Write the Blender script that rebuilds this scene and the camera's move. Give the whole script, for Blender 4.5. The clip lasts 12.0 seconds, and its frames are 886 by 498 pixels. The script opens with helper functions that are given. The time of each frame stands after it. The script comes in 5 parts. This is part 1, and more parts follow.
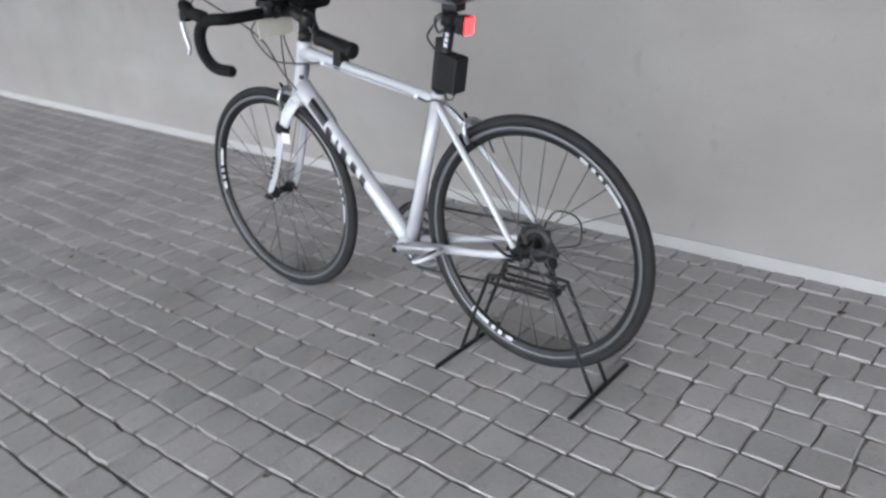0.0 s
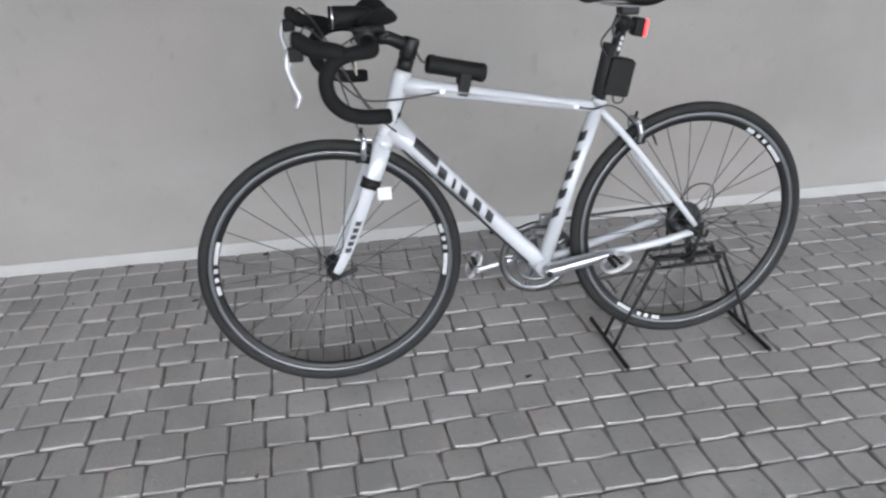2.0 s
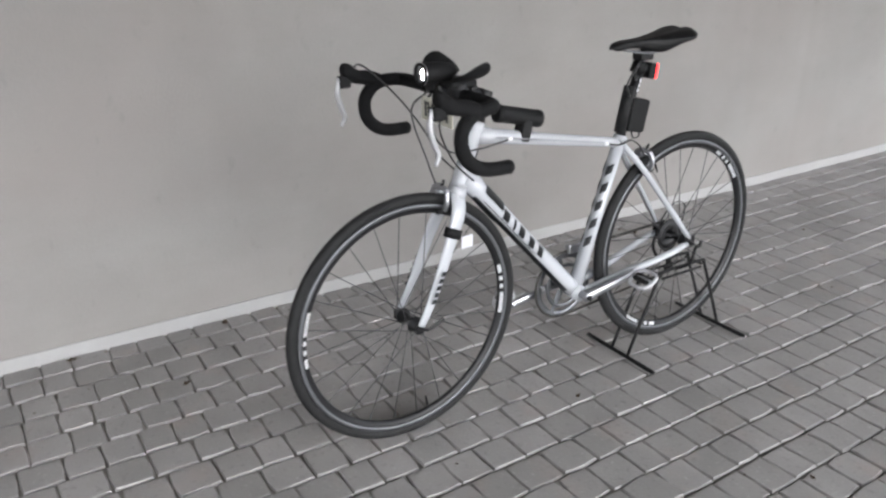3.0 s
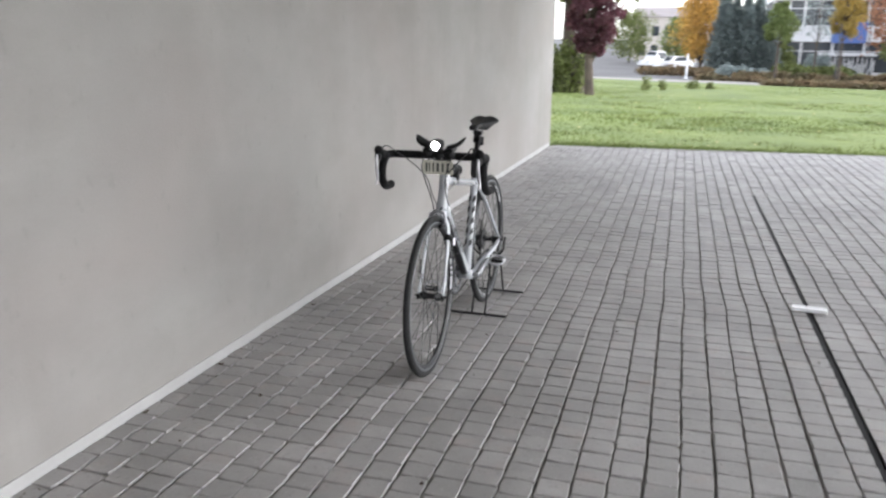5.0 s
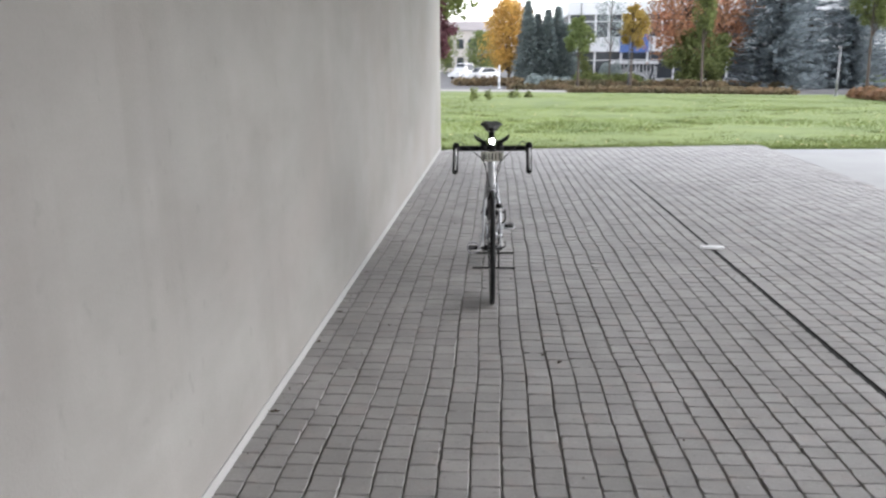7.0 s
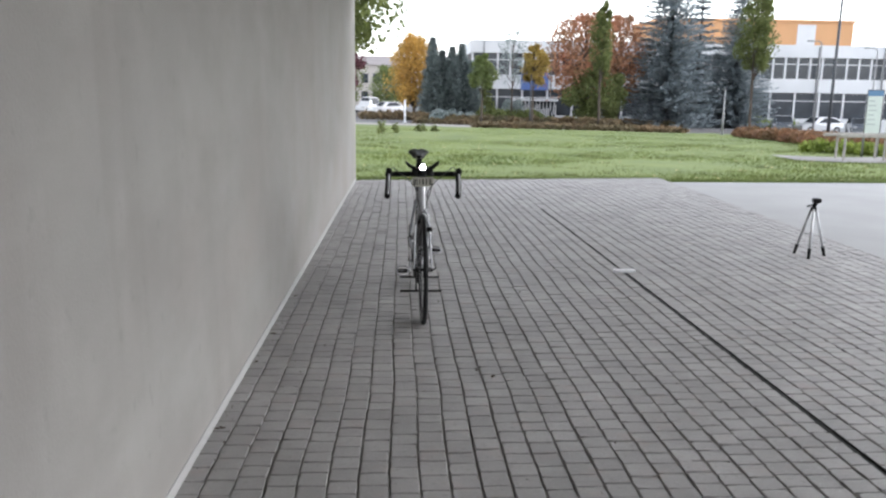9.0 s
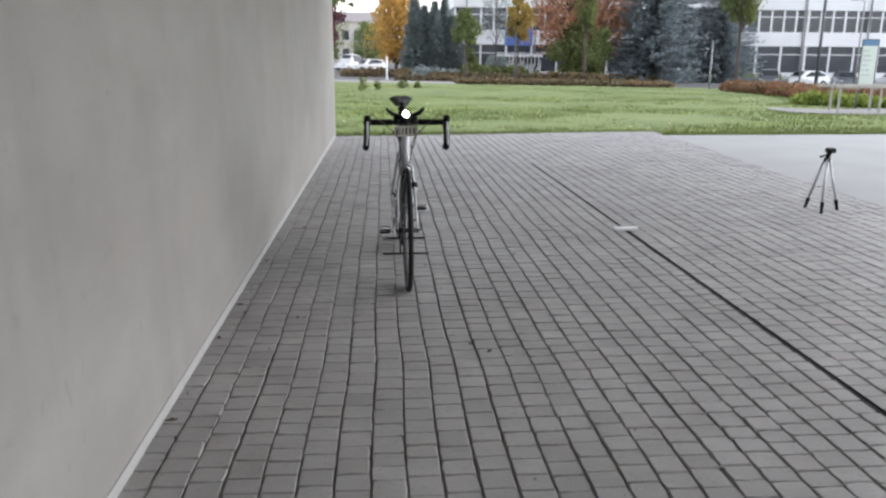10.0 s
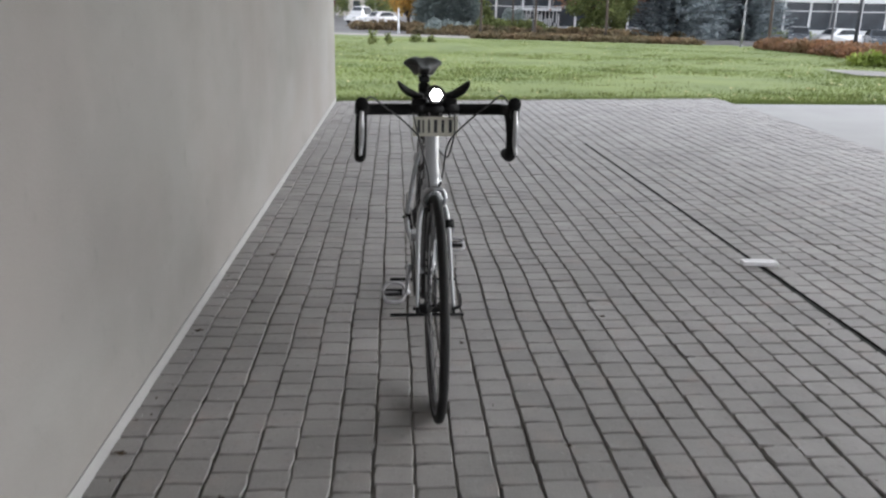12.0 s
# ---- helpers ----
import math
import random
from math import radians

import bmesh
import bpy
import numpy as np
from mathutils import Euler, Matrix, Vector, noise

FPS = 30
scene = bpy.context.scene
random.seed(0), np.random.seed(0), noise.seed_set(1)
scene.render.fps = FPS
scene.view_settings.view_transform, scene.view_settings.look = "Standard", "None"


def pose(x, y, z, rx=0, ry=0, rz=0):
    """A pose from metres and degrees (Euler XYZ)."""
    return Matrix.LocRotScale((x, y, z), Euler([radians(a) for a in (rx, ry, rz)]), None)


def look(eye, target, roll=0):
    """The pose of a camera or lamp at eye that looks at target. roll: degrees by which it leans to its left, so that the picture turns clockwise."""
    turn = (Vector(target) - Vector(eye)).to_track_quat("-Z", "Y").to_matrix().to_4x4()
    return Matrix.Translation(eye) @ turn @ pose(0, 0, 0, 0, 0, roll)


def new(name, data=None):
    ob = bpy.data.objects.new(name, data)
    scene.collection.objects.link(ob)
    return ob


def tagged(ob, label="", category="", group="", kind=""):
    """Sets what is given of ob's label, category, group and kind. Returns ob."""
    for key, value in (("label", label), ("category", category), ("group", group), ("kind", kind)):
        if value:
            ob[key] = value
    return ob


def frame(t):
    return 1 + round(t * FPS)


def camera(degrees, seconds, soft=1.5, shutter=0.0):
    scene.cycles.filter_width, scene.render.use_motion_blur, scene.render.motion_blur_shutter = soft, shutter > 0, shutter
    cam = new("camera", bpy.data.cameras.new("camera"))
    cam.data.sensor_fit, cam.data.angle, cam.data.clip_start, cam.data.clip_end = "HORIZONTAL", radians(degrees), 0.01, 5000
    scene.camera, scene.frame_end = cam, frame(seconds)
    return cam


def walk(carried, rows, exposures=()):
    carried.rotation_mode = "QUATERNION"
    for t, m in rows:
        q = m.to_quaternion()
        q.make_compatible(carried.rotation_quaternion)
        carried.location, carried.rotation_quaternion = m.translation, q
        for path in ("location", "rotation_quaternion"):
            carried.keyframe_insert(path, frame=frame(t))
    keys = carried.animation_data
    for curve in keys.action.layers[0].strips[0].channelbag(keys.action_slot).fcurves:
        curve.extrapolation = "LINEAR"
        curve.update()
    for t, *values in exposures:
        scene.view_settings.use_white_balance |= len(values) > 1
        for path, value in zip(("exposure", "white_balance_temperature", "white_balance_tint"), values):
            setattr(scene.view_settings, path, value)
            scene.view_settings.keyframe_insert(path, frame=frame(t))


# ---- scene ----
cam = camera(58.0, 12.0, soft=2.4, shutter=0.35)
PATH = [
    (0, (2.402, 2.064, 1.175), (1.052, 0.827, 0.37), -4.5),
    (0.5, (2.69, 1.601, 1.219), (1.043, 0.723, 0.498), -3.3),
    (0.7, (2.737, 1.439, 1.231), (1.036, 0.671, 0.513), -3.8),
    (1, (2.792, 1.179, 1.259), (1.043, 0.588, 0.491), -4.7),
    (1.5, (2.897, 0.598, 1.231), (1.07, 0.431, 0.433), -3.2),
    (2, (2.802, 0.001, 1.222), (1.003, 0.281, 0.396), -2.1),
    (2.5, (2.666, -0.437, 1.272), (0.953, 0.183, 0.445), -1.7),
    (2.7, (2.601, -0.594, 1.299), (0.939, 0.157, 0.48), -1.2),
    (4.3, (2.115, -2.208, 1.302), (1.221, -0.511, 0.736), 1.0),
    (4.5, (2.057, -2.375, 1.355), (1.257, -0.64, 0.764), 1.0),
    (5, (1.938, -2.992, 1.387), (1.342, -1.154, 0.872), 0.6),
    (5.5, (1.606, -3.441, 1.398), (1.231, -1.549, 0.869), 1.4),
    (6, (1.396, -4.015, 1.439), (1.108, -2.092, 0.972), 1.1),
    (6.5, (1.161, -4.372, 1.465), (0.92, -2.45, 0.969), 0.1),
    (7, (0.993, -4.58, 1.47), (0.837, -2.646, 0.988), -0.5),
    (7.5, (0.856, -4.729, 1.469), (0.84, -2.77, 1.065), 0.3),
    (7.7, (0.836, -4.815, 1.471), (0.86, -2.852, 1.087), 0.1),
    (9.5, (0.832, -4.649, 1.392), (0.928, -2.698, 0.963), 0.7),
    (10, (0.841, -4.238, 1.326), (0.962, -2.305, 0.827), 0.4),
    (10.5, (0.833, -3.765, 1.309), (0.973, -1.85, 0.749), 0.7),
    (11, (0.848, -3.226, 1.295), (0.951, -1.305, 0.748), 1.2),
    (11.5, (0.806, -2.726, 1.27), (0.899, -0.815, 0.689), 1.3),
    (12, (0.82, -2.203, 1.223), (0.917, -0.299, 0.62), 1.0),
]
walk(cam, [(t, look(eye, target, roll)) for t, eye, target, roll in PATH],
     exposures=[(0.0, 0.68, 5990, 11), (1.5, 0.66, 5980, 10.5), (2.7, 0.66, 6260, 11.5), (4.5, 0.68, 6300, 11.5), (6.0, 0.67, 6320, 11.5),
                (7.0, 0.59, 6340, 11.5), (7.5, 0.43, 6320, 11.5), (9.3, 0.27, 6260, 11), (12.0, 0.21, 6360, 11)])

# ---- world and light: a white overcast sky ----
world = bpy.data.worlds.new("overcast")
scene.world = world
world.use_nodes = True
wt = world.node_tree
sky = wt.nodes.new("ShaderNodeTexSky")
sky.sky_type = "NISHITA"
sky.sun_disc = False
sky.sun_elevation = radians(28)
sky.sun_rotation = radians(81)
sky.dust_density = 1.0
soften = wt.nodes.new("ShaderNodeHueSaturation")
soften.inputs["Saturation"].default_value = 0.2
wt.links.new(sky.outputs[0], soften.inputs["Color"])
wt.links.new(soften.outputs[0], wt.nodes["Background"].inputs[0])
wt.nodes["Background"].inputs[1].default_value = 0.43

sun_data = bpy.data.lights.new("sun", "SUN")
sun_data.energy = 0.62
sun_data.angle = radians(40)
sun_data.color = (1.0, 0.99, 0.98)
sun = new("sun", sun_data)
sun.matrix_world = look((40, 6, 21), (0, 0, 0))


# ---- materials ----
def mat(name, base, rough=0.6, metal=0.0, vary=0.12, scale=8.0, fine=60.0, bump=0.0, dark=None, spread=0.0,
        emit=None, glow=0.0, coat=0.0, island=0.0, coords="Object", spec=0.5):
    """A surface with colour variation at two scales, fine relief and, for repeated pieces, a tone of their own."""
    m = bpy.data.materials.new(name)
    m.use_nodes = True
    nt = m.node_tree
    b = nt.nodes["Principled BSDF"]
    b.inputs["Roughness"].default_value = rough
    b.inputs["Metallic"].default_value = metal
    b.inputs["Coat Weight"].default_value = coat
    b.inputs["Specular IOR Level"].default_value = spec
    tc = nt.nodes.new("ShaderNodeTexCoord")
    place = nt.nodes.new("ShaderNodeNewGeometry").outputs["Position"] if coords == "World" else tc.outputs[coords]
    n1 = nt.nodes.new("ShaderNodeTexNoise")
    n2 = nt.nodes.new("ShaderNodeTexNoise")
    for n, sc in ((n1, scale), (n2, fine)):
        n.inputs["Scale"].default_value = sc
        n.inputs["Detail"].default_value = 5
        nt.links.new(place, n.inputs["Vector"])
    ramp = nt.nodes.new("ShaderNodeMix")
    ramp.data_type = "RGBA"
    low = dark or [c * (1 - 2 * vary) for c in base]
    ramp.inputs[6].default_value = (*low, 1)
    ramp.inputs[7].default_value = (*[min(1, c * (1 + vary)) for c in base], 1)
    add = nt.nodes.new("ShaderNodeMath")
    add.operation = "MULTIPLY_ADD"
    add.inputs[1].default_value = 0.35
    nt.links.new(n2.outputs[0], add.inputs[0])
    scl = nt.nodes.new("ShaderNodeMath")
    scl.operation = "MULTIPLY_ADD"
    scl.inputs[1].default_value = 1.6
    scl.inputs[2].default_value = -0.48
    nt.links.new(n1.outputs[0], scl.inputs[0])
    nt.links.new(scl.outputs[0], add.inputs[2])
    add.use_clamp = True
    nt.links.new(add.outputs[0], ramp.inputs[0])
    out = ramp.outputs[2]
    if spread or island:
        hsv = nt.nodes.new("ShaderNodeHueSaturation")
        val = nt.nodes.new("ShaderNodeMapRange")
        val.inputs[3].default_value = 1 - (spread or island)
        val.inputs[4].default_value = 1 + (spread or island)
        if spread:
            src = nt.nodes.new("ShaderNodeObjectInfo").outputs["Random"]
        else:
            src = nt.nodes.new("ShaderNodeNewGeometry").outputs["Random Per Island"]
        nt.links.new(src, val.inputs[0])
        nt.links.new(val.outputs[0], hsv.inputs["Value"])
        nt.links.new(out, hsv.inputs["Color"])
        out = hsv.outputs[0]
    nt.links.new(out, b.inputs["Base Color"])
    if bump:
        bp = nt.nodes.new("ShaderNodeBump")
        bp.inputs["Strength"].default_value = bump
        bp.inputs["Distance"].default_value = 0.004
        nt.links.new(n2.outputs[0], bp.inputs["Height"])
        nt.links.new(bp.outputs[0], b.inputs["Normal"])
    if emit:
        b.inputs["Emission Color"].default_value = (*emit, 1)
        b.inputs["Emission Strength"].default_value = glow
    return m


def wall_material():
    """Grey-beige smooth render with cloudy trowel marks and faint upright stains."""
    m = mat("wall_render", (0.228, 0.219, 0.211), 0.85, vary=0.08, scale=1.3, fine=90, bump=0.25)
    nt = m.node_tree
    b = nt.nodes["Principled BSDF"]
    old = b.inputs["Base Color"].links[0].from_socket
    tc = nt.nodes.new("ShaderNodeTexCoord")
    mp = nt.nodes.new("ShaderNodeMapping")
    mp.inputs["Scale"].default_value = (1.0, 0.8, 1.7)
    nz = nt.nodes.new("ShaderNodeTexNoise")
    nz.inputs["Scale"].default_value = 1.1
    nz.inputs["Detail"].default_value = 8
    nz.inputs["Roughness"].default_value = 0.62
    rng = nt.nodes.new("ShaderNodeMapRange")
    rng.inputs[1].default_value, rng.inputs[2].default_value = 0.42, 0.74
    rng.inputs[3].default_value, rng.inputs[4].default_value = 0.0, 0.75
    mix = nt.nodes.new("ShaderNodeMix")
    mix.data_type = "RGBA"
    mix.inputs[7].default_value = (0.172, 0.160, 0.150, 1)
    pits = nt.nodes.new("ShaderNodeTexVoronoi")
    pits.inputs["Scale"].default_value = 9
    pr = nt.nodes.new("ShaderNodeMapRange")
    pr.inputs[1].default_value, pr.inputs[2].default_value = 0.03, 0.06
    pr.inputs[3].default_value, pr.inputs[4].default_value = 0.25, 0.0
    mix2 = nt.nodes.new("ShaderNodeMix")
    mix2.data_type = "RGBA"
    mix2.inputs[7].default_value = (0.17, 0.165, 0.16, 1)
    nt.links.new(tc.outputs["Object"], mp.inputs[0])
    nt.links.new(mp.outputs[0], nz.inputs["Vector"])
    nt.links.new(nz.outputs[0], rng.inputs[0])
    nt.links.new(rng.outputs[0], mix.inputs[0])
    nt.links.new(old, mix.inputs[6])
    nt.links.new(tc.outputs["Object"], pits.inputs["Vector"])
    nt.links.new(pits.outputs["Distance"], pr.inputs[0])
    nt.links.new(pr.outputs[0], mix2.inputs[0])
    nt.links.new(mix.outputs[2], mix2.inputs[6])
    old = mix2.outputs[2]
    for size, lo, hi, most, colour in (((3.0, 3.0, 1.6), 0.52, 0.8, 0.2, (0.30, 0.285, 0.275)), ((0.5, 0.5, 0.9), 0.46, 0.7, 0.5, (0.212, 0.188, 0.178)),
                                       ((14.0, 14.0, 9.0), 0.64, 0.74, 0.4, (0.165, 0.158, 0.15))):
        at = nt.nodes.new("ShaderNodeMapping")
        at.inputs["Scale"].default_value = size
        at.inputs["Location"].default_value = (size[0], 3.1, 7.7)
        cloud = nt.nodes.new("ShaderNodeTexNoise")
        cloud.inputs["Scale"].default_value = 1.3
        cloud.inputs["Detail"].default_value = 7
        span = nt.nodes.new("ShaderNodeMapRange")
        span.inputs[1].default_value, span.inputs[2].default_value = lo, hi
        span.inputs[3].default_value, span.inputs[4].default_value = 0.0, most
        blend = nt.nodes.new("ShaderNodeMix")
        blend.data_type = "RGBA"
        blend.inputs[7].default_value = (*colour, 1)
        nt.links.new(tc.outputs["Object"], at.inputs[0])
        nt.links.new(at.outputs[0], cloud.inputs["Vector"])
        nt.links.new(cloud.outputs[0], span.inputs[0])
        nt.links.new(span.outputs[0], blend.inputs[0])
        nt.links.new(old, blend.inputs[6])
        old = blend.outputs[2]
    pick = None
    for size, shift, lo, hi in (((2.6, 2.6, 0.22), 1.7, 0.50, 0.68), ((0.55, 0.55, 0.45), 5.2, 0.46, 0.64)):
        at = nt.nodes.new("ShaderNodeMapping")
        at.inputs["Scale"].default_value = size
        at.inputs["Location"].default_value = (0, shift, shift)
        run = nt.nodes.new("ShaderNodeTexNoise")
        run.inputs["Scale"].default_value = 1.0
        run.inputs["Detail"].default_value = 6
        span = nt.nodes.new("ShaderNodeMapRange")
        span.inputs[1].default_value, span.inputs[2].default_value = lo, hi
        nt.links.new(tc.outputs["Object"], at.inputs[0])
        nt.links.new(at.outputs[0], run.inputs["Vector"])
        nt.links.new(run.outputs[0], span.inputs[0])
        if pick is None:
            pick = span.outputs[0]
        else:
            both = nt.nodes.new("ShaderNodeMath")
            both.operation = "MULTIPLY"
            nt.links.new(pick, both.inputs[0])
            nt.links.new(span.outputs[0], both.inputs[1])
            most = nt.nodes.new("ShaderNodeMath")
            most.operation = "MULTIPLY"
            most.inputs[1].default_value = 0.42
            nt.links.new(both.outputs[0], most.inputs[0])
            pick = most.outputs[0]
    stain = nt.nodes.new("ShaderNodeMix")
    stain.data_type = "RGBA"
    stain.inputs[7].default_value = (0.148, 0.132, 0.122, 1)
    nt.links.new(pick, stain.inputs[0])
    nt.links.new(old, stain.inputs[6])
    nt.links.new(stain.outputs[2], b.inputs["Base Color"])
    return m


M_WALL = wall_material()
M_BASE = mat("skirting_paint", (0.30, 0.297, 0.295), 0.7, vary=0.06, scale=5, fine=70, bump=0.2)
M_CEIL = mat("soffit_paint", (0.40, 0.39, 0.38), 0.9, vary=0.05, scale=1)
M_SAND = mat("joint_sand", (0.20, 0.19, 0.178), 0.95, vary=0.3, scale=4, dark=(0.085, 0.08, 0.07), fine=200, bump=0.4)
PAVER = dict(base=(0.318, 0.306, 0.297), rough=0.60, vary=0.10, scale=3.2, fine=130, bump=0.5, dark=(0.238, 0.230, 0.225), coords="World")


def paver_material(name, **tone):
    """Worn grey concrete with warm and dark blotches and a speckled face."""
    m = mat(name, **PAVER, **tone)
    nt = m.node_tree
    b = nt.nodes["Principled BSDF"]
    old = b.inputs["Base Color"].links[0].from_socket
    pos = nt.nodes.new("ShaderNodeNewGeometry").outputs["Position"]
    for scale, lo, hi, most, colour in ((1.1, 0.5, 0.72, 0.45, (0.20, 0.19, 0.185)), (7.0, 0.56, 0.75, 0.35, (0.36, 0.285, 0.255)),
                                        (45.0, 0.58, 0.78, 0.55, (0.15, 0.145, 0.14)), (70.0, 0.62, 0.8, 0.5, (0.52, 0.51, 0.5))):
        nz = nt.nodes.new("ShaderNodeTexNoise")
        nz.inputs["Scale"].default_value = scale
        nz.inputs["Detail"].default_value = 6
        rg_ = nt.nodes.new("ShaderNodeMapRange")
        rg_.inputs[1].default_value, rg_.inputs[2].default_value = lo, hi
        rg_.inputs[3].default_value, rg_.inputs[4].default_value = 0.0, most
        mx = nt.nodes.new("ShaderNodeMix")
        mx.data_type = "RGBA"
        mx.inputs[7].default_value = (*colour, 1)
        nt.links.new(pos, nz.inputs["Vector"])
        nt.links.new(nz.outputs[0], rg_.inputs[0])
        nt.links.new(rg_.outputs[0], mx.inputs[0])
        nt.links.new(old, mx.inputs[6])
        old = mx.outputs[2]
    nt.links.new(old, b.inputs["Base Color"])
    return m


M_PAVER = paver_material("paver_concrete", spread=0.08)
M_PAVERS = paver_material("paver_concrete_field", island=0.08)
M_APRON = mat("pale_concrete", (0.31, 0.31, 0.308), 0.7, vary=0.07, scale=1.2, fine=60, bump=0.2)
M_KERB = mat("kerb_concrete", (0.4, 0.39, 0.37), 0.8, vary=0.12, scale=6, bump=0.3)
M_ASPHALT = mat("asphalt", (0.125, 0.122, 0.124), 0.75, spec=0.3, vary=0.2, scale=0.3, fine=40, bump=0.2)
M_GRAVEL = mat("grey_gravel", (0.27, 0.26, 0.25), 0.9, vary=0.15, scale=1.5, fine=30, bump=0.3)
M_PATH = mat("pale_footpath", (0.30, 0.285, 0.27), 0.85, vary=0.1, scale=0.6, fine=20)
M_LAWN = mat("lawn_soil", (0.165, 0.205, 0.055), 0.95, vary=0.2, scale=0.55, fine=9, bump=0.5, dark=(0.095, 0.135, 0.036))
M_GRASS = mat("grass_blade", (0.19, 0.235, 0.062), 0.75, vary=0.2, scale=0.55, fine=9, island=0.18, dark=(0.105, 0.150, 0.038))
M_SLOTBLACK = mat("slot_black", (0.012, 0.012, 0.012), 0.8, vary=0.2)
M_ALU = mat("pale_aluminium", (0.86, 0.86, 0.87), 0.4, metal=0.1, vary=0.05, scale=30)
M_LEAFDRY = mat("dry_leaf", (0.07, 0.045, 0.025), 0.8, vary=0.3, scale=40, island=0.3)

M_WHITE = mat("white_frame_paint", (0.395, 0.408, 0.43), 0.25, vary=0.02, scale=12, coat=0.4)
M_DECAL = mat("dark_decal", (0.022, 0.023, 0.026), 0.35, vary=0.1)
M_GREYDECAL = mat("grey_decal", (0.28, 0.285, 0.3), 0.35, vary=0.05)
M_WDECAL = mat("white_decal", (0.75, 0.76, 0.78), 0.4, vary=0.04)
M_BLACK = mat("black_anodised", (0.008, 0.008, 0.009), 0.45, spec=0.28, vary=0.15, scale=30)
M_TAPE = mat("bar_tape", (0.007, 0.007, 0.0075), 0.8, spec=0.18, vary=0.2, scale=40, fine=300, bump=0.4)
M_RUBBER = mat("tyre_rubber", (0.014, 0.014, 0.0145), 0.7, spec=0.25, vary=0.2, scale=25, fine=250, bump=0.3)
M_RIM = mat("black_rim", (0.010, 0.010, 0.011), 0.4, spec=0.3, vary=0.1)
M_TRACK = mat("machined_track", (0.15, 0.155, 0.165), 0.42, metal=0.7, vary=0.06, scale=40)
M_SPOKE = mat("dark_spoke", (0.045, 0.045, 0.048), 0.45, metal=0.3, vary=0.05)
M_CHROME = mat("polished_alloy", (0.36, 0.365, 0.38), 0.36, metal=0.85, vary=0.05, scale=30)
M_RING = mat("grey_chainring", (0.15, 0.155, 0.165), 0.35, metal=0.8, vary=0.1, scale=30)
M_LEVER = mat("satin_lever", (0.46, 0.465, 0.48), 0.38, metal=0.6, vary=0.06, scale=30)
M_COG = mat("cassette_steel", (0.06, 0.06, 0.062), 0.45, metal=0.7, vary=0.2, scale=30)
M_CHAIN = mat("oily_chain", (0.05, 0.047, 0.043), 0.5, metal=0.6, vary=0.3, scale=80)
M_CABLE = mat("cable_housing", (0.02, 0.02, 0.021), 0.45, vary=0.1)
M_VINYL = mat("saddle_vinyl", (0.007, 0.007, 0.0075), 0.5, spec=0.22, vary=0.15, scale=30, fine=250, bump=0.2)
M_CASE = mat("black_plastic", (0.007, 0.007, 0.0075), 0.65, spec=0.2, vary=0.12, scale=30, fine=200, bump=0.15)
M_PLATE = mat("race_plate_card", (0.60, 0.585, 0.50), 0.6, vary=0.05, scale=20)
M_TAG = mat("paper_tag", (0.55, 0.55, 0.60), 0.7, vary=0.04, scale=30)
M_REDLENS = mat("red_lens", (0.5, 0.01, 0.01), 0.25, vary=0.05, emit=(1.0, 0.02, 0.02), glow=5.0)
M_REDCASE = mat("red_plastic", (0.035, 0.008, 0.008), 0.4, vary=0.1)
M_LAMP = mat("lit_lens", (0.9, 0.9, 0.9), 0.3, vary=0.0, emit=(1.0, 0.98, 0.95), glow=25.0)
M_CLEAR = mat("clear_plastic", (0.46, 0.46, 0.48), 0.25, vary=0.1, scale=40)
M_STAND = mat("black_powder_coat", (0.009, 0.009, 0.0095), 0.55, spec=0.3, vary=0.2, scale=40, fine=200)
M_TRIPOD = mat("brushed_tripod_leg", (0.55, 0.555, 0.57), 0.4, metal=0.35, vary=0.06)

M_BARK = mat("bark", (0.09, 0.07, 0.055), 0.9, vary=0.3, scale=3, fine=25, bump=0.6)
M_FACADE = mat("white_panel", (0.78, 0.79, 0.81), 0.6, vary=0.05, scale=0.4)
M_BLUE = mat("blue_panel", (0.10, 0.17, 0.42), 0.5, vary=0.08, scale=0.5)
M_ORANGE = mat("orange_render", (0.72, 0.40, 0.20), 0.8, vary=0.05, scale=0.3)
M_PINK = mat("pale_render", (0.62, 0.57, 0.53), 0.8, vary=0.05, scale=0.3)
M_ROOF = mat("grey_roof", (0.30, 0.27, 0.27), 0.8, vary=0.1, scale=0.5)
M_GLASS = mat("window_glass", (0.075, 0.085, 0.10), 0.12, vary=0.3, scale=0.4)
M_DARKTRIM = mat("dark_window_trim", (0.06, 0.06, 0.065), 0.6, vary=0.1)
M_POLE = mat("grey_pole", (0.25, 0.25, 0.26), 0.5, metal=0.4, vary=0.1)
M_DPOLE = mat("dark_pole", (0.06, 0.065, 0.075), 0.5, metal=0.3, vary=0.1)
M_WOODRAIL = mat("weathered_rail", (0.36, 0.34, 0.31), 0.75, vary=0.15, scale=10, fine=60)
M_SIGN = mat("sign_board", (0.68, 0.74, 0.70), 0.4, vary=0.05, scale=2)
M_SIGNBAR = mat("faint_print", (0.46, 0.51, 0.50), 0.5, vary=0.05)
M_SIGNBLUE = mat("sign_header", (0.13, 0.25, 0.42), 0.4, vary=0.05)


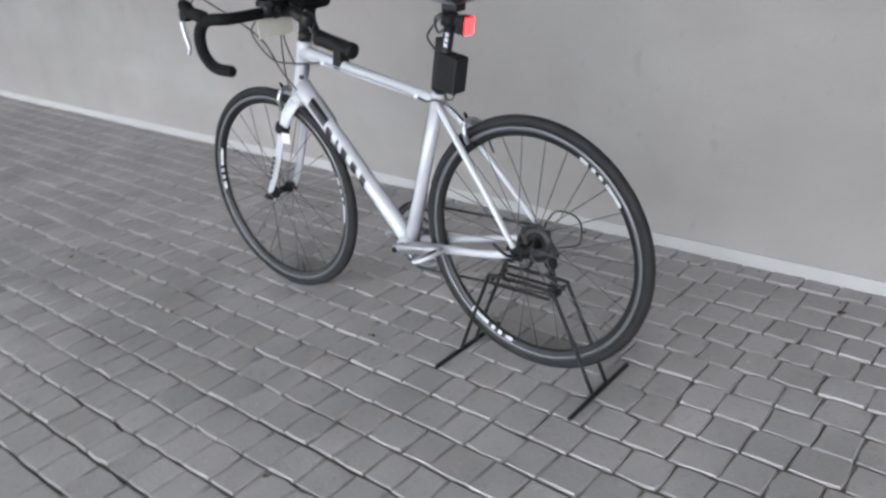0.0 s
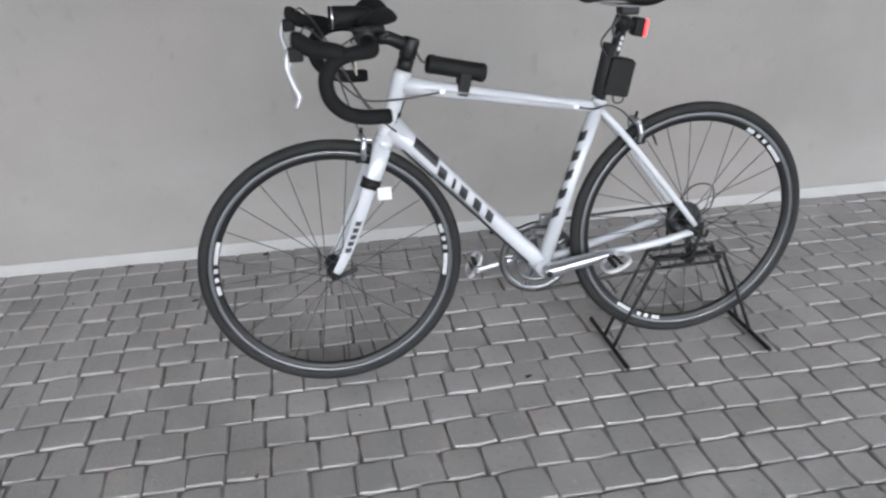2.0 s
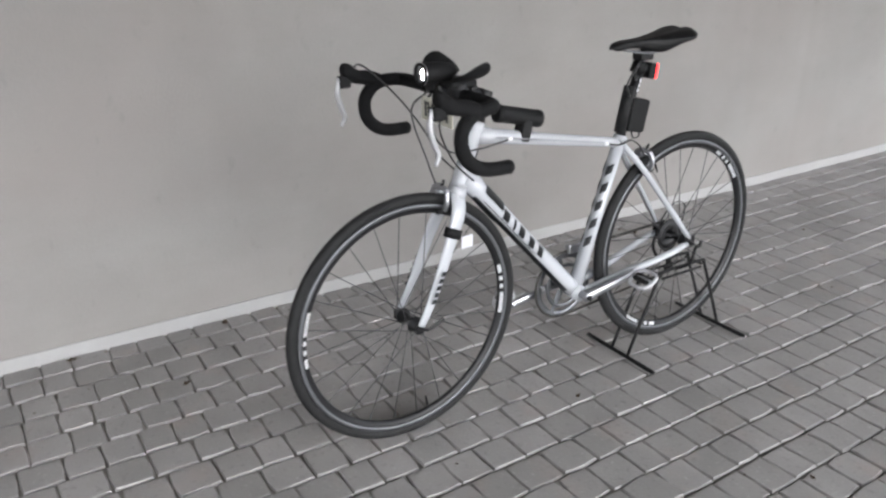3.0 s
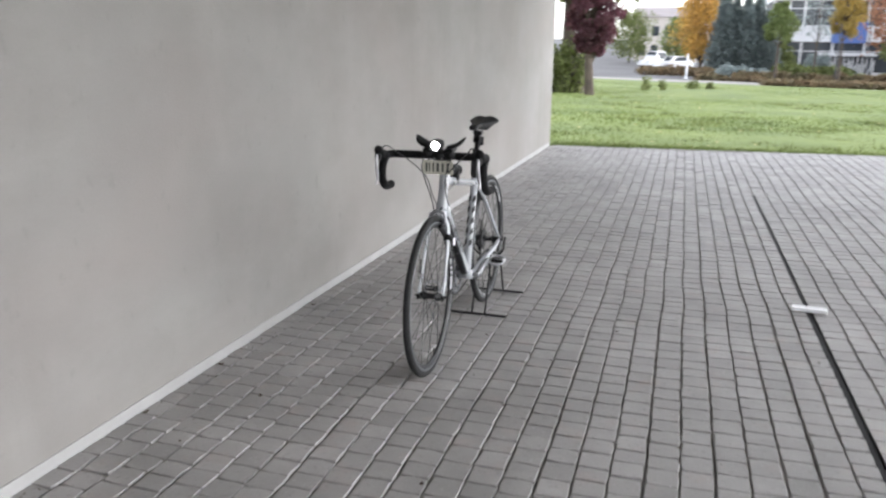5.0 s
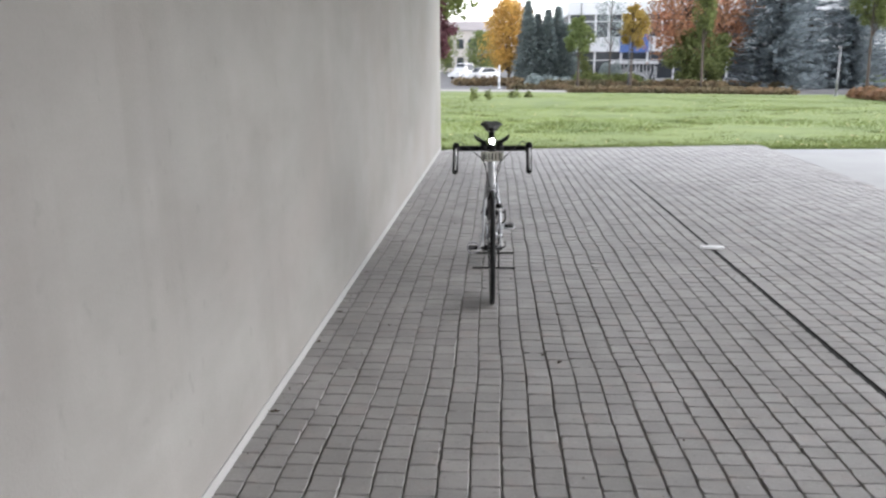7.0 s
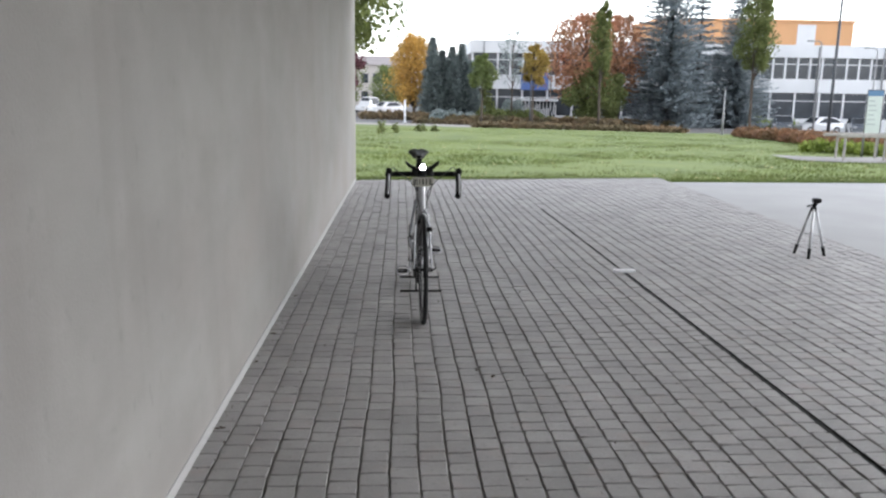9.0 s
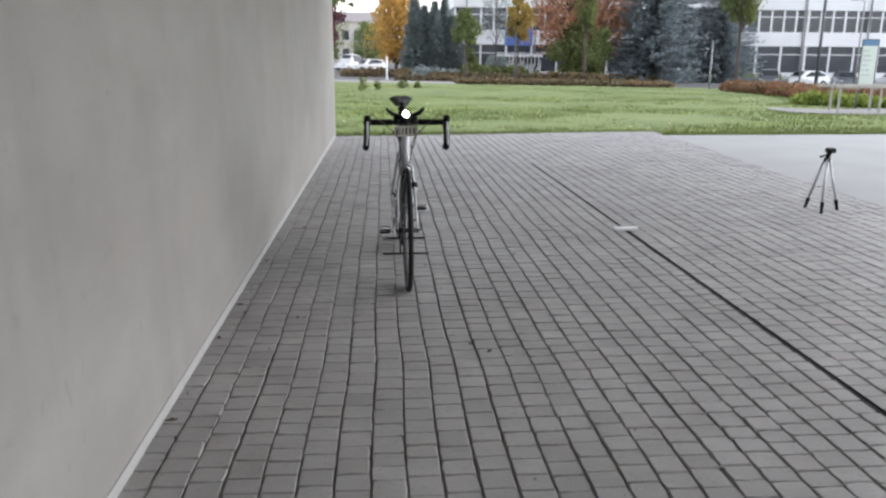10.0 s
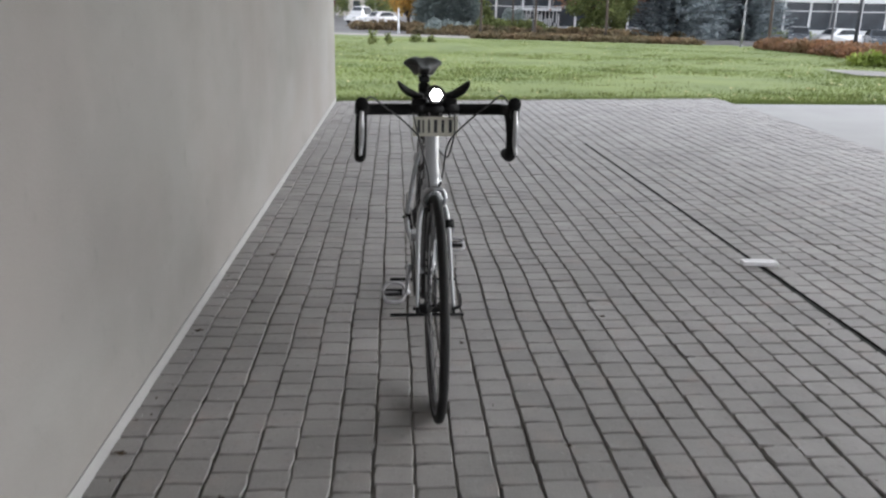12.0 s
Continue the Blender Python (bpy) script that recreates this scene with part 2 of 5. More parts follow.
def leaf_mat(name, base, dark):
    m = mat(name, base, 0.75, vary=0.2, scale=0.7, fine=6, island=0.35, dark=dark)
    nt = m.node_tree
    b = nt.nodes["Principled BSDF"]
    thin = nt.nodes.new("ShaderNodeBsdfTranslucent")
    both = nt.nodes.new("ShaderNodeMixShader")
    both.inputs[0].default_value = 0.45
    nt.links.new(b.inputs["Base Color"].links[0].from_socket, thin.inputs["Color"])
    nt.links.new(b.outputs[0], both.inputs[1])
    nt.links.new(thin.outputs[0], both.inputs[2])
    nt.links.new(both.outputs[0], nt.nodes["Material Output"].inputs["Surface"])
    return m


# spruce blue-grey and cypress green, both lifted: distance haze put into the leaf colour
L_SPRUCE = leaf_mat("hazed_spruce_needles", (0.34, 0.385, 0.41), (0.20, 0.235, 0.25))
L_GREEN = leaf_mat("green_leaves", (0.18, 0.205, 0.075), (0.10, 0.125, 0.04))
L_PALEGREEN = leaf_mat("pale_green_leaves", (0.22, 0.26, 0.10), (0.11, 0.15, 0.05))
L_YELLOW = leaf_mat("yellow_leaves", (0.46, 0.33, 0.09), (0.24, 0.18, 0.06))
L_ORANGE = leaf_mat("orange_leaves", (0.62, 0.40, 0.10), (0.38, 0.24, 0.08))
L_RED = leaf_mat("red_brown_leaves", (0.50, 0.22, 0.14), (0.26, 0.19, 0.10))
L_PURPLE = leaf_mat("purple_leaves", (0.15, 0.055, 0.075), (0.06, 0.028, 0.035))
L_HAZEGREEN = leaf_mat("hazed_cypress_leaves", (0.34, 0.39, 0.385), (0.22, 0.26, 0.255))
L_HEDGE = leaf_mat("autumn_hedge_leaves", (0.27, 0.135, 0.08), (0.13, 0.095, 0.05))
L_BORDER = leaf_mat("border_leaves", (0.23, 0.15, 0.09), (0.13, 0.125, 0.07))
L_LIME = leaf_mat("lime_leaves", (0.28, 0.33, 0.07), (0.14, 0.19, 0.04))


# ---- building helpers ----
def part(name, bm, material, parent=None, label="", xf=None, smooth=False):
    """Links a bmesh as one mesh object under a thing or a part."""
    if xf is not None:
        bm.transform(xf)
    bmesh.ops.recalc_face_normals(bm, faces=bm.faces)
    me = bpy.data.meshes.new(name)
    bm.to_mesh(me)
    bm.free()
    me.materials.append(material)
    if smooth:
        for p in me.polygons:
            p.use_smooth = True
    ob = new(name, me)
    if parent is not None:
        ob.parent = parent
    if label:
        ob["label"] = label
    return ob


def thing(name, m, label, category, group=""):
    ob = new(name)
    ob.empty_display_size = 0.1
    ob.matrix_world = m
    return tagged(ob, label, category, group)


def add_box(bm, a, b, bevel=0.0, xf=None):
    r = bmesh.ops.create_cube(bm, size=1)
    vs = r["verts"]
    for v in vs:
        v.co = Vector([(a[i] + b[i]) / 2 + v.co[i] * (b[i] - a[i]) for i in range(3)])
    if bevel:
        es = list({e for v in vs for e in v.link_edges})
        rb = bmesh.ops.bevel(bm, geom=es, offset=bevel, segments=2, affect="EDGES", profile=0.5)
        vs = [v for v in rb["verts"]] or vs
    if xf is not None:
        bmesh.ops.transform(bm, matrix=xf, verts=list({v for v in vs if v.is_valid}))
    return bm


def box_bm(a, b, bevel=0.0):
    return add_box(bmesh.new(), a, b, bevel)


def add_tube(bm, pts, radii, seg=12, cap=True, flat=1.0):
    """Sweeps a ring along points; radii is one number or one for each point; flat squeezes it sideways."""
    pts = [Vector(p) for p in pts]
    if not hasattr(radii, "__len__"):
        radii = [radii] * len(pts)
    rings = []
    ref = None
    for i, p in enumerate(pts):
        d = (pts[min(i + 1, len(pts) - 1)] - pts[max(i - 1, 0)]).normalized()
        if ref is None:
            ref = Vector((1, 0, 0)) if abs(d.x) < 0.9 else Vector((0, 0, 1))
        u = (ref - d * ref.dot(d)).normalized()
        ref = u
        w = d.cross(u)
        rings.append([bm.verts.new(p + radii[i] * (flat * math.cos(a) * u + math.sin(a) * w))
                      for a in (k * math.tau / seg for k in range(seg))])
    for r, q in zip(rings, rings[1:]):
        for k in range(seg):
            bm.faces.new((r[k], r[(k + 1) % seg], q[(k + 1) % seg], q[k]))
    if cap:
        bm.faces.new(list(reversed(rings[0])))
        bm.faces.new(rings[-1])
    return bm


def tube(pts, radii, seg=12, flat=1.0):
    return add_tube(bmesh.new(), pts, radii, seg, True, flat)


def curve_pts(ctrl, n=8):
    """A smooth run of points through control points (Catmull-Rom)."""
    c = [Vector(p) for p in ctrl]
    c = [2 * c[0] - c[1]] + c + [2 * c[-1] - c[-2]]
    out = []
    for i in range(1, len(c) - 2):
        for k in range(n):
            t = k / n
            a, b, d, e = c[i - 1], c[i], c[i + 1], c[i + 2]
            out.append(0.5 * (2 * b + (d - a) * t + (2 * a - 5 * b + 4 * d - e) * t * t + (3 * b - a - 3 * d + e) * t ** 3))
    out.append(c[-2])
    return out


def lathe_x(profile, centre, seg=48, closed=True):
    """Turns a profile of (radius, x) about the sideways axis through centre."""
    bm = bmesh.new()
    c = Vector(centre)
    rings = [[bm.verts.new(c + Vector((x, r * math.cos(a), r * math.sin(a)))) for r, x in profile]
             for a in (k * math.tau / seg for k in range(seg))]
    n = len(profile)
    for j in range(seg):
        p, q = rings[j], rings[(j + 1) % seg]
        for k in range(n if closed else n - 1):
            bm.faces.new((p[k], p[(k + 1) % n], q[(k + 1) % n], q[k]))
    return bm


def disc_bm(c, r, x0, x1, seg=24):
    return tube([(x0, c[1], c[2]), (x1, c[1], c[2])], r, seg)


def patch(p0, p1, r, t0, t1, a0, a1, skew=0.0, n=6):
    """A thin decal that hugs a tube from p0 to p1: between two places along it and two angles round it."""
    bm = bmesh.new()
    p0, p1 = Vector(p0), Vector(p1)
    d = (p1 - p0).normalized()
    u = Vector((1, 0, 0))
    u = (u - d * u.dot(d)).normalized()
    w = d.cross(u)
    rows = []
    for t in (t0, t1):
        row = []
        for k in range(n + 1):
            f = k / n
            a = a0 + (a1 - a0) * f
            tt = t + skew * (f - 0.5)
            row.append(bm.verts.new(p0 + (p1 - p0) * tt + r * (math.cos(a) * u + math.sin(a) * w)))
        rows.append(row)
    for k in range(n):
        bm.faces.new((rows[0][k], rows[0][k + 1], rows[1][k + 1], rows[1][k]))
    bmesh.ops.solidify(bm, geom=list(bm.faces), thickness=-0.0008)
    return bm


# ---- the ground, paving and lawn ----
def ground_z(x, y):
    return -(min(max(y, 7.7), 85.0) - 7.7) * (0.027 + 0.0003 * min(max(x, -20.0), 40.0))


def sheet(name, xs, ys, lift, material, label, kind="structure"):
    bm = bmesh.new()
    g = [[bm.verts.new((x, y, ground_z(x, y) + lift)) for y in ys] for x in xs]
    for i in range(len(xs) - 1):
        for j in range(len(ys) - 1):
            bm.faces.new((g[i][j], g[i + 1][j], g[i + 1][j + 1], g[i][j + 1]))
    return tagged(part(name, bm, material), label, name.replace("_", " "), kind=kind)


sheet("ground", [-900, -200, -60, -20, -10, 0, 10, 20, 30, 40, 80, 250, 900],
      [-900, -200, -40, -15, 0, 7.7, 15, 30, 45, 60, 85, 150, 400, 1500], -0.06, M_ASPHALT,
      "dark asphalt ground that runs out to the distance")

# wall, its skirting, and an unseen soffit whose reach and grey darken the passage
WALL_END = 7.52
CEIL = 3.1
bm = box_bm((-0.35, -14.0, -0.05), (0.0, WALL_END, CEIL))
wall = tagged(part("wall_west", bm, M_WALL), "long grey-beige rendered wall with faint cloudy stains", "wall", kind="structure")
bm = box_bm((0.0005, -14.0, -0.05), (0.004, WALL_END - 0.004, 0.045))
tagged(part("baseboard", bm, M_BASE), "pale painted strip along the foot of the wall", "skirting", kind="structure")
bm = box_bm((-0.35, -14.0, CEIL), (6.5, 7.2, CEIL + 0.35))
tagged(part("ceiling", bm, M_CEIL), "flat soffit out of view over the paved passage, sized to shade it", "ceiling", kind="structure")

# bedding under the stones, and the pale forecourt beside them
def slab(name, outline, z0, z1, material, label, category):
    bm = bmesh.new()
    top = [bm.verts.new((x, y, z1)) for x, y in outline]
    low = [bm.verts.new((x, y, z0)) for x, y in outline]
    bm.faces.new(top)
    bm.faces.new(list(reversed(low)))
    for k in range(len(outline)):
        j = (k + 1) % len(outline)
        bm.faces.new((top[k], low[k], low[j], top[j]))
    return tagged(part(name, bm, material), label, category, kind="structure")


EDGE = lambda x: WALL_END + 0.14 * x if x < 4.94 else 7.70 + 0.04 * (x - 4.94)
bed = slab("pavement", [(0, -14), (5.24, -14), (4.94, 8.21), (0, WALL_END)], -0.058, -0.008, M_SAND,
           "grey square concrete pavers with dark sandy joints", "paving")
slab("apron", [(5.245, -14), (22, -14), (22, 8.38), (4.946, 7.70)], -0.058, -0.003, M_APRON,
     "pale smooth concrete forecourt beside the pavers", "forecourt")

# lawn: a sheet that falls away gently, with its blades
def far_edge(x):
    return 45.8 - 0.012 * max(x, 0) ** 2 if x < 19 else 43.0 - (x - 19) * 3.5


bm = bmesh.new()
xs = [-20 + 1.5 * k for k in range(31)]
rows = []
for x in xs:
    e = EDGE(x) if x > 0 else WALL_END
    f = max(far_edge(x), e + 6)
    rows.append([bm.verts.new((x, e + (f - e) * (k / 24) ** 1.6, 0)) for k in range(25)])
for r in rows:
    for k, v in enumerate(r):
        roll = 0.05 * noise.noise(Vector((v.co.x * 0.25, v.co.y * 0.25, 3))) * min(1, k / 3)
        v.co.z = ground_z(v.co.x, v.co.y) - 0.012 + roll + 0.012 * min(1, k / 2)
for r, q in zip(rows, rows[1:]):
    for k in range(24):
        bm.faces.new((r[k], q[k], q[k + 1], r[k + 1]))
tagged(part("lawn", bm, M_LAWN, smooth=True), "sloping green lawn with worn yellowish patches", "lawn", kind="structure")

rng = np.random.default_rng(4)


def blades(name, count, place, height, width, material, label, lean=0.5):
    """Grass as loose three-cornered blades in one mesh."""
    xy = place(count)
    n = len(xy)
    h = height * (0.45 + rng.random(n))
    a = rng.random(n) * math.tau
    w = width * (0.6 + 0.8 * rng.random(n))
    lx, ly = (rng.random(n) - 0.5) * lean * h * 2, (rng.random(n) - 0.5) * lean * h * 2
    z = np.array([ground_z(x, y) for x, y in xy]) - 0.01
    v = np.zeros((n, 3, 3))
    v[:, 0] = np.stack([xy[:, 0] - w * np.cos(a), xy[:, 1] - w * np.sin(a), z], 1)
    v[:, 1] = np.stack([xy[:, 0] + w * np.cos(a), xy[:, 1] + w * np.sin(a), z], 1)
    v[:, 2] = np.stack([xy[:, 0] + lx, xy[:, 1] + ly, z + h], 1)
    me = bpy.data.meshes.new(name)
    me.from_pydata(v.reshape(-1, 3).tolist(), [], [(3 * k, 3 * k + 1, 3 * k + 2) for k in range(n)])
    me.materials.append(material)
    return tagged(new(name, me), label, "grass", kind="stuff")


def lawn_near(count):
    x = -3.5 + 19.5 * rng.random(count)
    d = 0.02 + 34 * rng.random(count) ** 1.9
    e = np.array([EDGE(max(px, 0)) for px in x])
    return np.stack([x + 0.28 * d * (x / 16), e + d], 1)


def lawn_lip(count):
    x = 0.02 + 13 * rng.random(count)
    return np.stack([x, np.array([EDGE(px) for px in x]) + 0.015 + 0.12 * rng.random(count)], 1)


def lawn_tufts(count):
    out = []
    for _ in range(count // 60):
        cx, d = -0.5 + 15 * rng.random(), 0.3 + 16 * rng.random() ** 1.5
        c = np.array([cx + 0.28 * d * cx / 16, EDGE(max(cx, 0)) + d])
        out.append(c + rng.normal(0, 1, (60, 2)) * (0.18, 0.10))
    return np.concatenate(out)


blades("grass", 130000, lawn_near, 0.034, 0.010, M_GRASS, "short green grass blades over the lawn")
blades("grass_edge", 7000, lawn_lip, 0.05, 0.006, M_GRASS, "ragged grass along the paving edge")
blades("grass_tufts", 9000, lawn_tufts, 0.065, 0.010, L_GREEN, "taller darker tufts in the lawn")

# small pale fallen leaves strewn over the grass
M_PALELEAF = mat("pale_fallen_leaf", (0.55, 0.48, 0.24), 0.8, vary=0.2, scale=30, island=0.3)
xy = lawn_near(420)
lv, lf = [], []
for px, py in xy:
    a, r0 = rng.random() * math.tau, 0.022 + 0.022 * rng.random()
    pz = ground_z(px, py) + 0.030
    b0 = len(lv)
    lv += [(px + r0 * math.cos(a + q) * k, py + r0 * math.sin(a + q) * k, pz + 0.012 * math.sin(a + 2 * q)) for q, k in ((0, 1), (1.4, 0.6), (3.14, 1), (4.7, 0.6))]
    lf.append((b0, b0 + 1, b0 + 2, b0 + 3))
me = bpy.data.meshes.new("lawn_leaves")
me.from_pydata(lv, [], lf)
me.materials.append(M_PALELEAF)
tagged(new("lawn_leaves", me), "small pale yellow leaves strewn over the lawn", "fallen leaves", kind="stuff")

# narrow kerb between the pavers and the grass
bm = bmesh.new()
for x0, x1 in [(0.02 + 0.985 * k, 1.0 + 0.985 * k) for k in range(5)]:
    y0, y1 = EDGE(x0), EDGE(min(x1, 4.93))
    m = pose((x0 + x1) / 2, (y0 + y1) / 2 + 0.03, -0.01, 0, 0, math.degrees(math.atan2(y1 - y0, x1 - x0)))
    add_box(bm, (-(x1 - x0) / 2 + 0.003, -0.03, -0.05), ((x1 - x0) / 2 - 0.003, 0.03, 0.012), 0, m)
tagged(part("kerb", bm, M_KERB), "flush concrete edging between pavers and lawn", "kerb", kind="structure")

# distance: road and pale footpath beyond the lawn
def strip(name, pts, width, lift, material, label):
    bm = bmesh.new()
    prev = None
    for x, y in pts:
        pair = [bm.verts.new((x, y + o, ground_z(x, y) + lift)) for o in (0, width)]
        if prev:
            bm.faces.new((prev[0], pair[0], pair[1], prev[1]))
        prev = pair
    return tagged(part(name, bm, material), label, name.replace("_", " "), kind="structure")


strip("footpath", [(-20 + 2 * k, 46.0 - 0.012 * max(-20 + 2 * k, 0) ** 2) for k in range(19)], 3.4, -0.03, M_PATH,
      "pale footpath along the far side of the lawn")
strip("road", [(-30 + 5 * k, 52.0) for k in range(20)], 6.5, -0.045, M_ASPHALT, "grey wet asphalt road")


# ---- the bicycle ----
bike = thing("road_bicycle", pose(0.916, 0, 0, 0, -0.6, 1.1),
             "white road bicycle with dark logo blocks, held by a black stand", "bicycle")
AX = Vector((0, 0.155, 0.65))
AXD = Vector((0, 0.34, 1)).normalized()
STEER = Matrix.Translation(AX) @ Matrix.Rotation(radians(1.2), 4, AXD) @ Matrix.Translation(-AX)
FH = (0, 0.008, 0.338)
RH = (0, 0.983, 0.353)
BB = (0, 0.568, 0.276)


def wheel(name, hub, parent, xf, spokes, label, rear=False):
    R = 0.338
    rim = part(name, lathe_x([(0.2855, 0.0), (0.288, 0.006), (0.300, 0.0095), (0.3005, 0.0095), (0.3125, 0.0098),
                              (0.3125, -0.0098), (0.3005, -0.0095), (0.300, -0.0095), (0.288, -0.006)], hub, 72),
               M_RIM, parent, label, xf, True)
    prof = [(R - 0.0145 + 0.0145 * math.cos(a), 0.0132 * math.sin(a)) for a in (k * math.tau / 12 for k in range(12))]
    part("tyre", lathe_x(prof, hub, 72), M_RUBBER, rim, "worn black slick tyre", xf, True)
    for sx in (1, -1):
        part("brake_track", lathe_x([(0.3015, sx * 0.0099), (0.3115, sx * 0.0101), (0.3115, sx * 0.0106), (0.3015, sx * 0.0104)],
                                    hub, 72), M_TRACK, rim, "machined silver brake track", xf, True)
        for a0 in ((0.55, 4.0) if rear else (-0.20, 2.78)):
            bm = bmesh.new()
            ring = []
            for k in range(13):
                a = a0 + 0.50 * k / 12
                for r in (0.2885, 0.2985):
                    x = sx * (0.0068 if r < 0.29 else 0.0098)
                    ring.append(bm.verts.new((hub[0] + x, hub[1] + r * math.cos(a), hub[2] + r * math.sin(a))))
            for k in range(12):
                if k in (5, 7, 9):
                    continue
                bm.faces.new((ring[2 * k], ring[2 * k + 1], ring[2 * k + 3], ring[2 * k + 2]))
            bmesh.ops.solidify(bm, geom=list(bm.faces), thickness=0.0008)
            part("rim_decal", bm, M_WDECAL, rim, "white blocks on the rim", xf)
    w = 0.060 if rear else 0.047
    part("hub", lathe_x([(0.006, -w), (0.014, -w), (0.016, -w * 0.66), (0.021, -w * 0.62), (0.021, -w * 0.55), (0.012, -w * 0.4),
                         (0.012, w * 0.4), (0.021, w * 0.55), (0.021, w * 0.62), (0.016, w * 0.66), (0.014, w), (0.006, w)],
                        hub, 20), M_BLACK, rim, "black hub", xf, True)
    h = Vector(hub)
    for k in range(spokes):
        a = (k + 0.25) * math.tau / spokes
        sx = 1 if k % 2 else -1
        lead = (0.55 if (k // 2) % 2 else -0.55) if rear or k % 4 else 0.25
        p = h + Vector((sx * w * 0.58, 0.020 * math.cos(a + lead * 2), 0.020 * math.sin(a + lead * 2)))
        q = h + Vector((sx * 0.002, 0.2865 * math.cos(a), 0.2865 * math.sin(a)))
        part("spoke", tube([p, q], 0.0014, 5), M_SPOKE, rim, "", xf)
    a = 4.9 if not rear else 2.0
    p = h + Vector((0, 0.286 * math.cos(a), 0.286 * math.sin(a)))
    q = h + Vector((0, 0.252 * math.cos(a), 0.252 * math.sin(a)))
    part("valve", tube([p, (p + q) / 2, q], [0.003, 0.003, 0.0022], 6), M_BLACK, rim, "", xf)
    ends = (w + 0.02)
    part("skewer", tube([(hub[0] - ends, hub[1], hub[2]), (hub[0] + ends, hub[1], hub[2])], 0.005, 8), M_BLACK, rim, "", xf)
    if not rear:
        part("skewer_lever", tube(curve_pts([(ends - 0.006, hub[1], hub[2]), (ends + 0.010, hub[1] + 0.012, hub[2] + 0.004),
                                             (ends + 0.012, hub[1] + 0.055, hub[2] + 0.022)], 5), 0.005, 8, 0.7),
             M_BLACK, rim, "dark quick-release lever", xf)
    else:
        part("skewer_lever", tube(curve_pts([(ends - 0.006, hub[1], hub[2]), (ends + 0.010, hub[1] - 0.015, hub[2] + 0.008),
                                             (ends + 0.012, hub[1] - 0.05, hub[2] + 0.03)], 5), 0.005, 8, 0.7),
             M_BLACK, rim, "dark quick-release lever", xf)
    return rim


wheel("front_wheel", FH, bike, STEER, 24, "black front wheel with white rim marks")
rear_wheel = wheel("rear_wheel", RH, bike, None, 28, "black rear wheel lifted just off the pavers", True)

# frame tubes
HT0, HT1 = (0, 0.163, 0.668), (0, 0.217, 0.826)
frame_main = part("frame", tube([HT0, (0, 0.168, 0.682), (0, 0.19, 0.747), (0, 0.212, 0.812), HT1],
                                [0.0235, 0.0225, 0.020, 0.0225, 0.0225], 20), M_WHITE, bike, "glossy white frame", smooth=True)
DT0, DT1 = (0, 0.178, 0.694), (0, 0.560, 0.284)
ST0, ST1 = (0, 0.570, 0.280), (0, 0.710, 0.708)
TT0, TT1 = (0, 0.212, 0.792), (0, 0.702, 0.700)
part("down_tube", tube([DT0, (0, 0.225, 0.643), (0, 0.37, 0.488), (0, 0.53, 0.316), DT1], [0.030, 0.0265, 0.0225, 0.0245, 0.026], 20),
     M_WHITE, frame_main, "", smooth=True)
part("seat_tube", tube([ST0, (0, 0.64, 0.494), ST1], [0.022, 0.0175, 0.0185], 18), M_WHITE, frame_main, "", smooth=True)
part("top_tube", tube([TT0, (0, 0.26, 0.783), (0, 0.45, 0.746), (0, 0.66, 0.708), TT1], [0.024, 0.020, 0.0165, 0.0145, 0.015], 18),
     M_WHITE, frame_main, "", smooth=True)
part("bottom_bracket_shell", disc_bm(BB, 0.0235, -0.034, 0.034, 22), M_WHITE, frame_main, "", smooth=True)
for sx in (1, -1):
    part("seat_stay", tube(curve_pts([(sx * 0.012, 0.712, 0.694), (sx * 0.030, 0.78, 0.618), (sx * 0.050, 0.90, 0.468),
                                      (sx * 0.064, 0.975, 0.370)], 5), [0.009] * 12 + [0.008] * 4, 12), M_WHITE, frame_main, "", smooth=True)
    part("chain_stay", tube(curve_pts([(sx * 0.026, 0.578, 0.276), (sx * 0.036, 0.70, 0.298), (sx * 0.060, 0.87, 0.330),
                                       (sx * 0.064, 0.968, 0.352)], 5), [0.0125] * 8 + [0.0105] * 8, 12), M_WHITE, frame_main, "", smooth=True)
    part("dropout", box_bm((sx * 0.064 - 0.003, 0.955, 0.338), (sx * 0.064 + 0.003, 1.0, 0.376), 0.0015), M_BLACK, frame_main, "dark dropout")
part("seat_collar", tube([(0, 0.7085, 0.703), (0, 0.7135, 0.719)], 0.0205, 18), M_WHITE, frame_main, "", smooth=True)

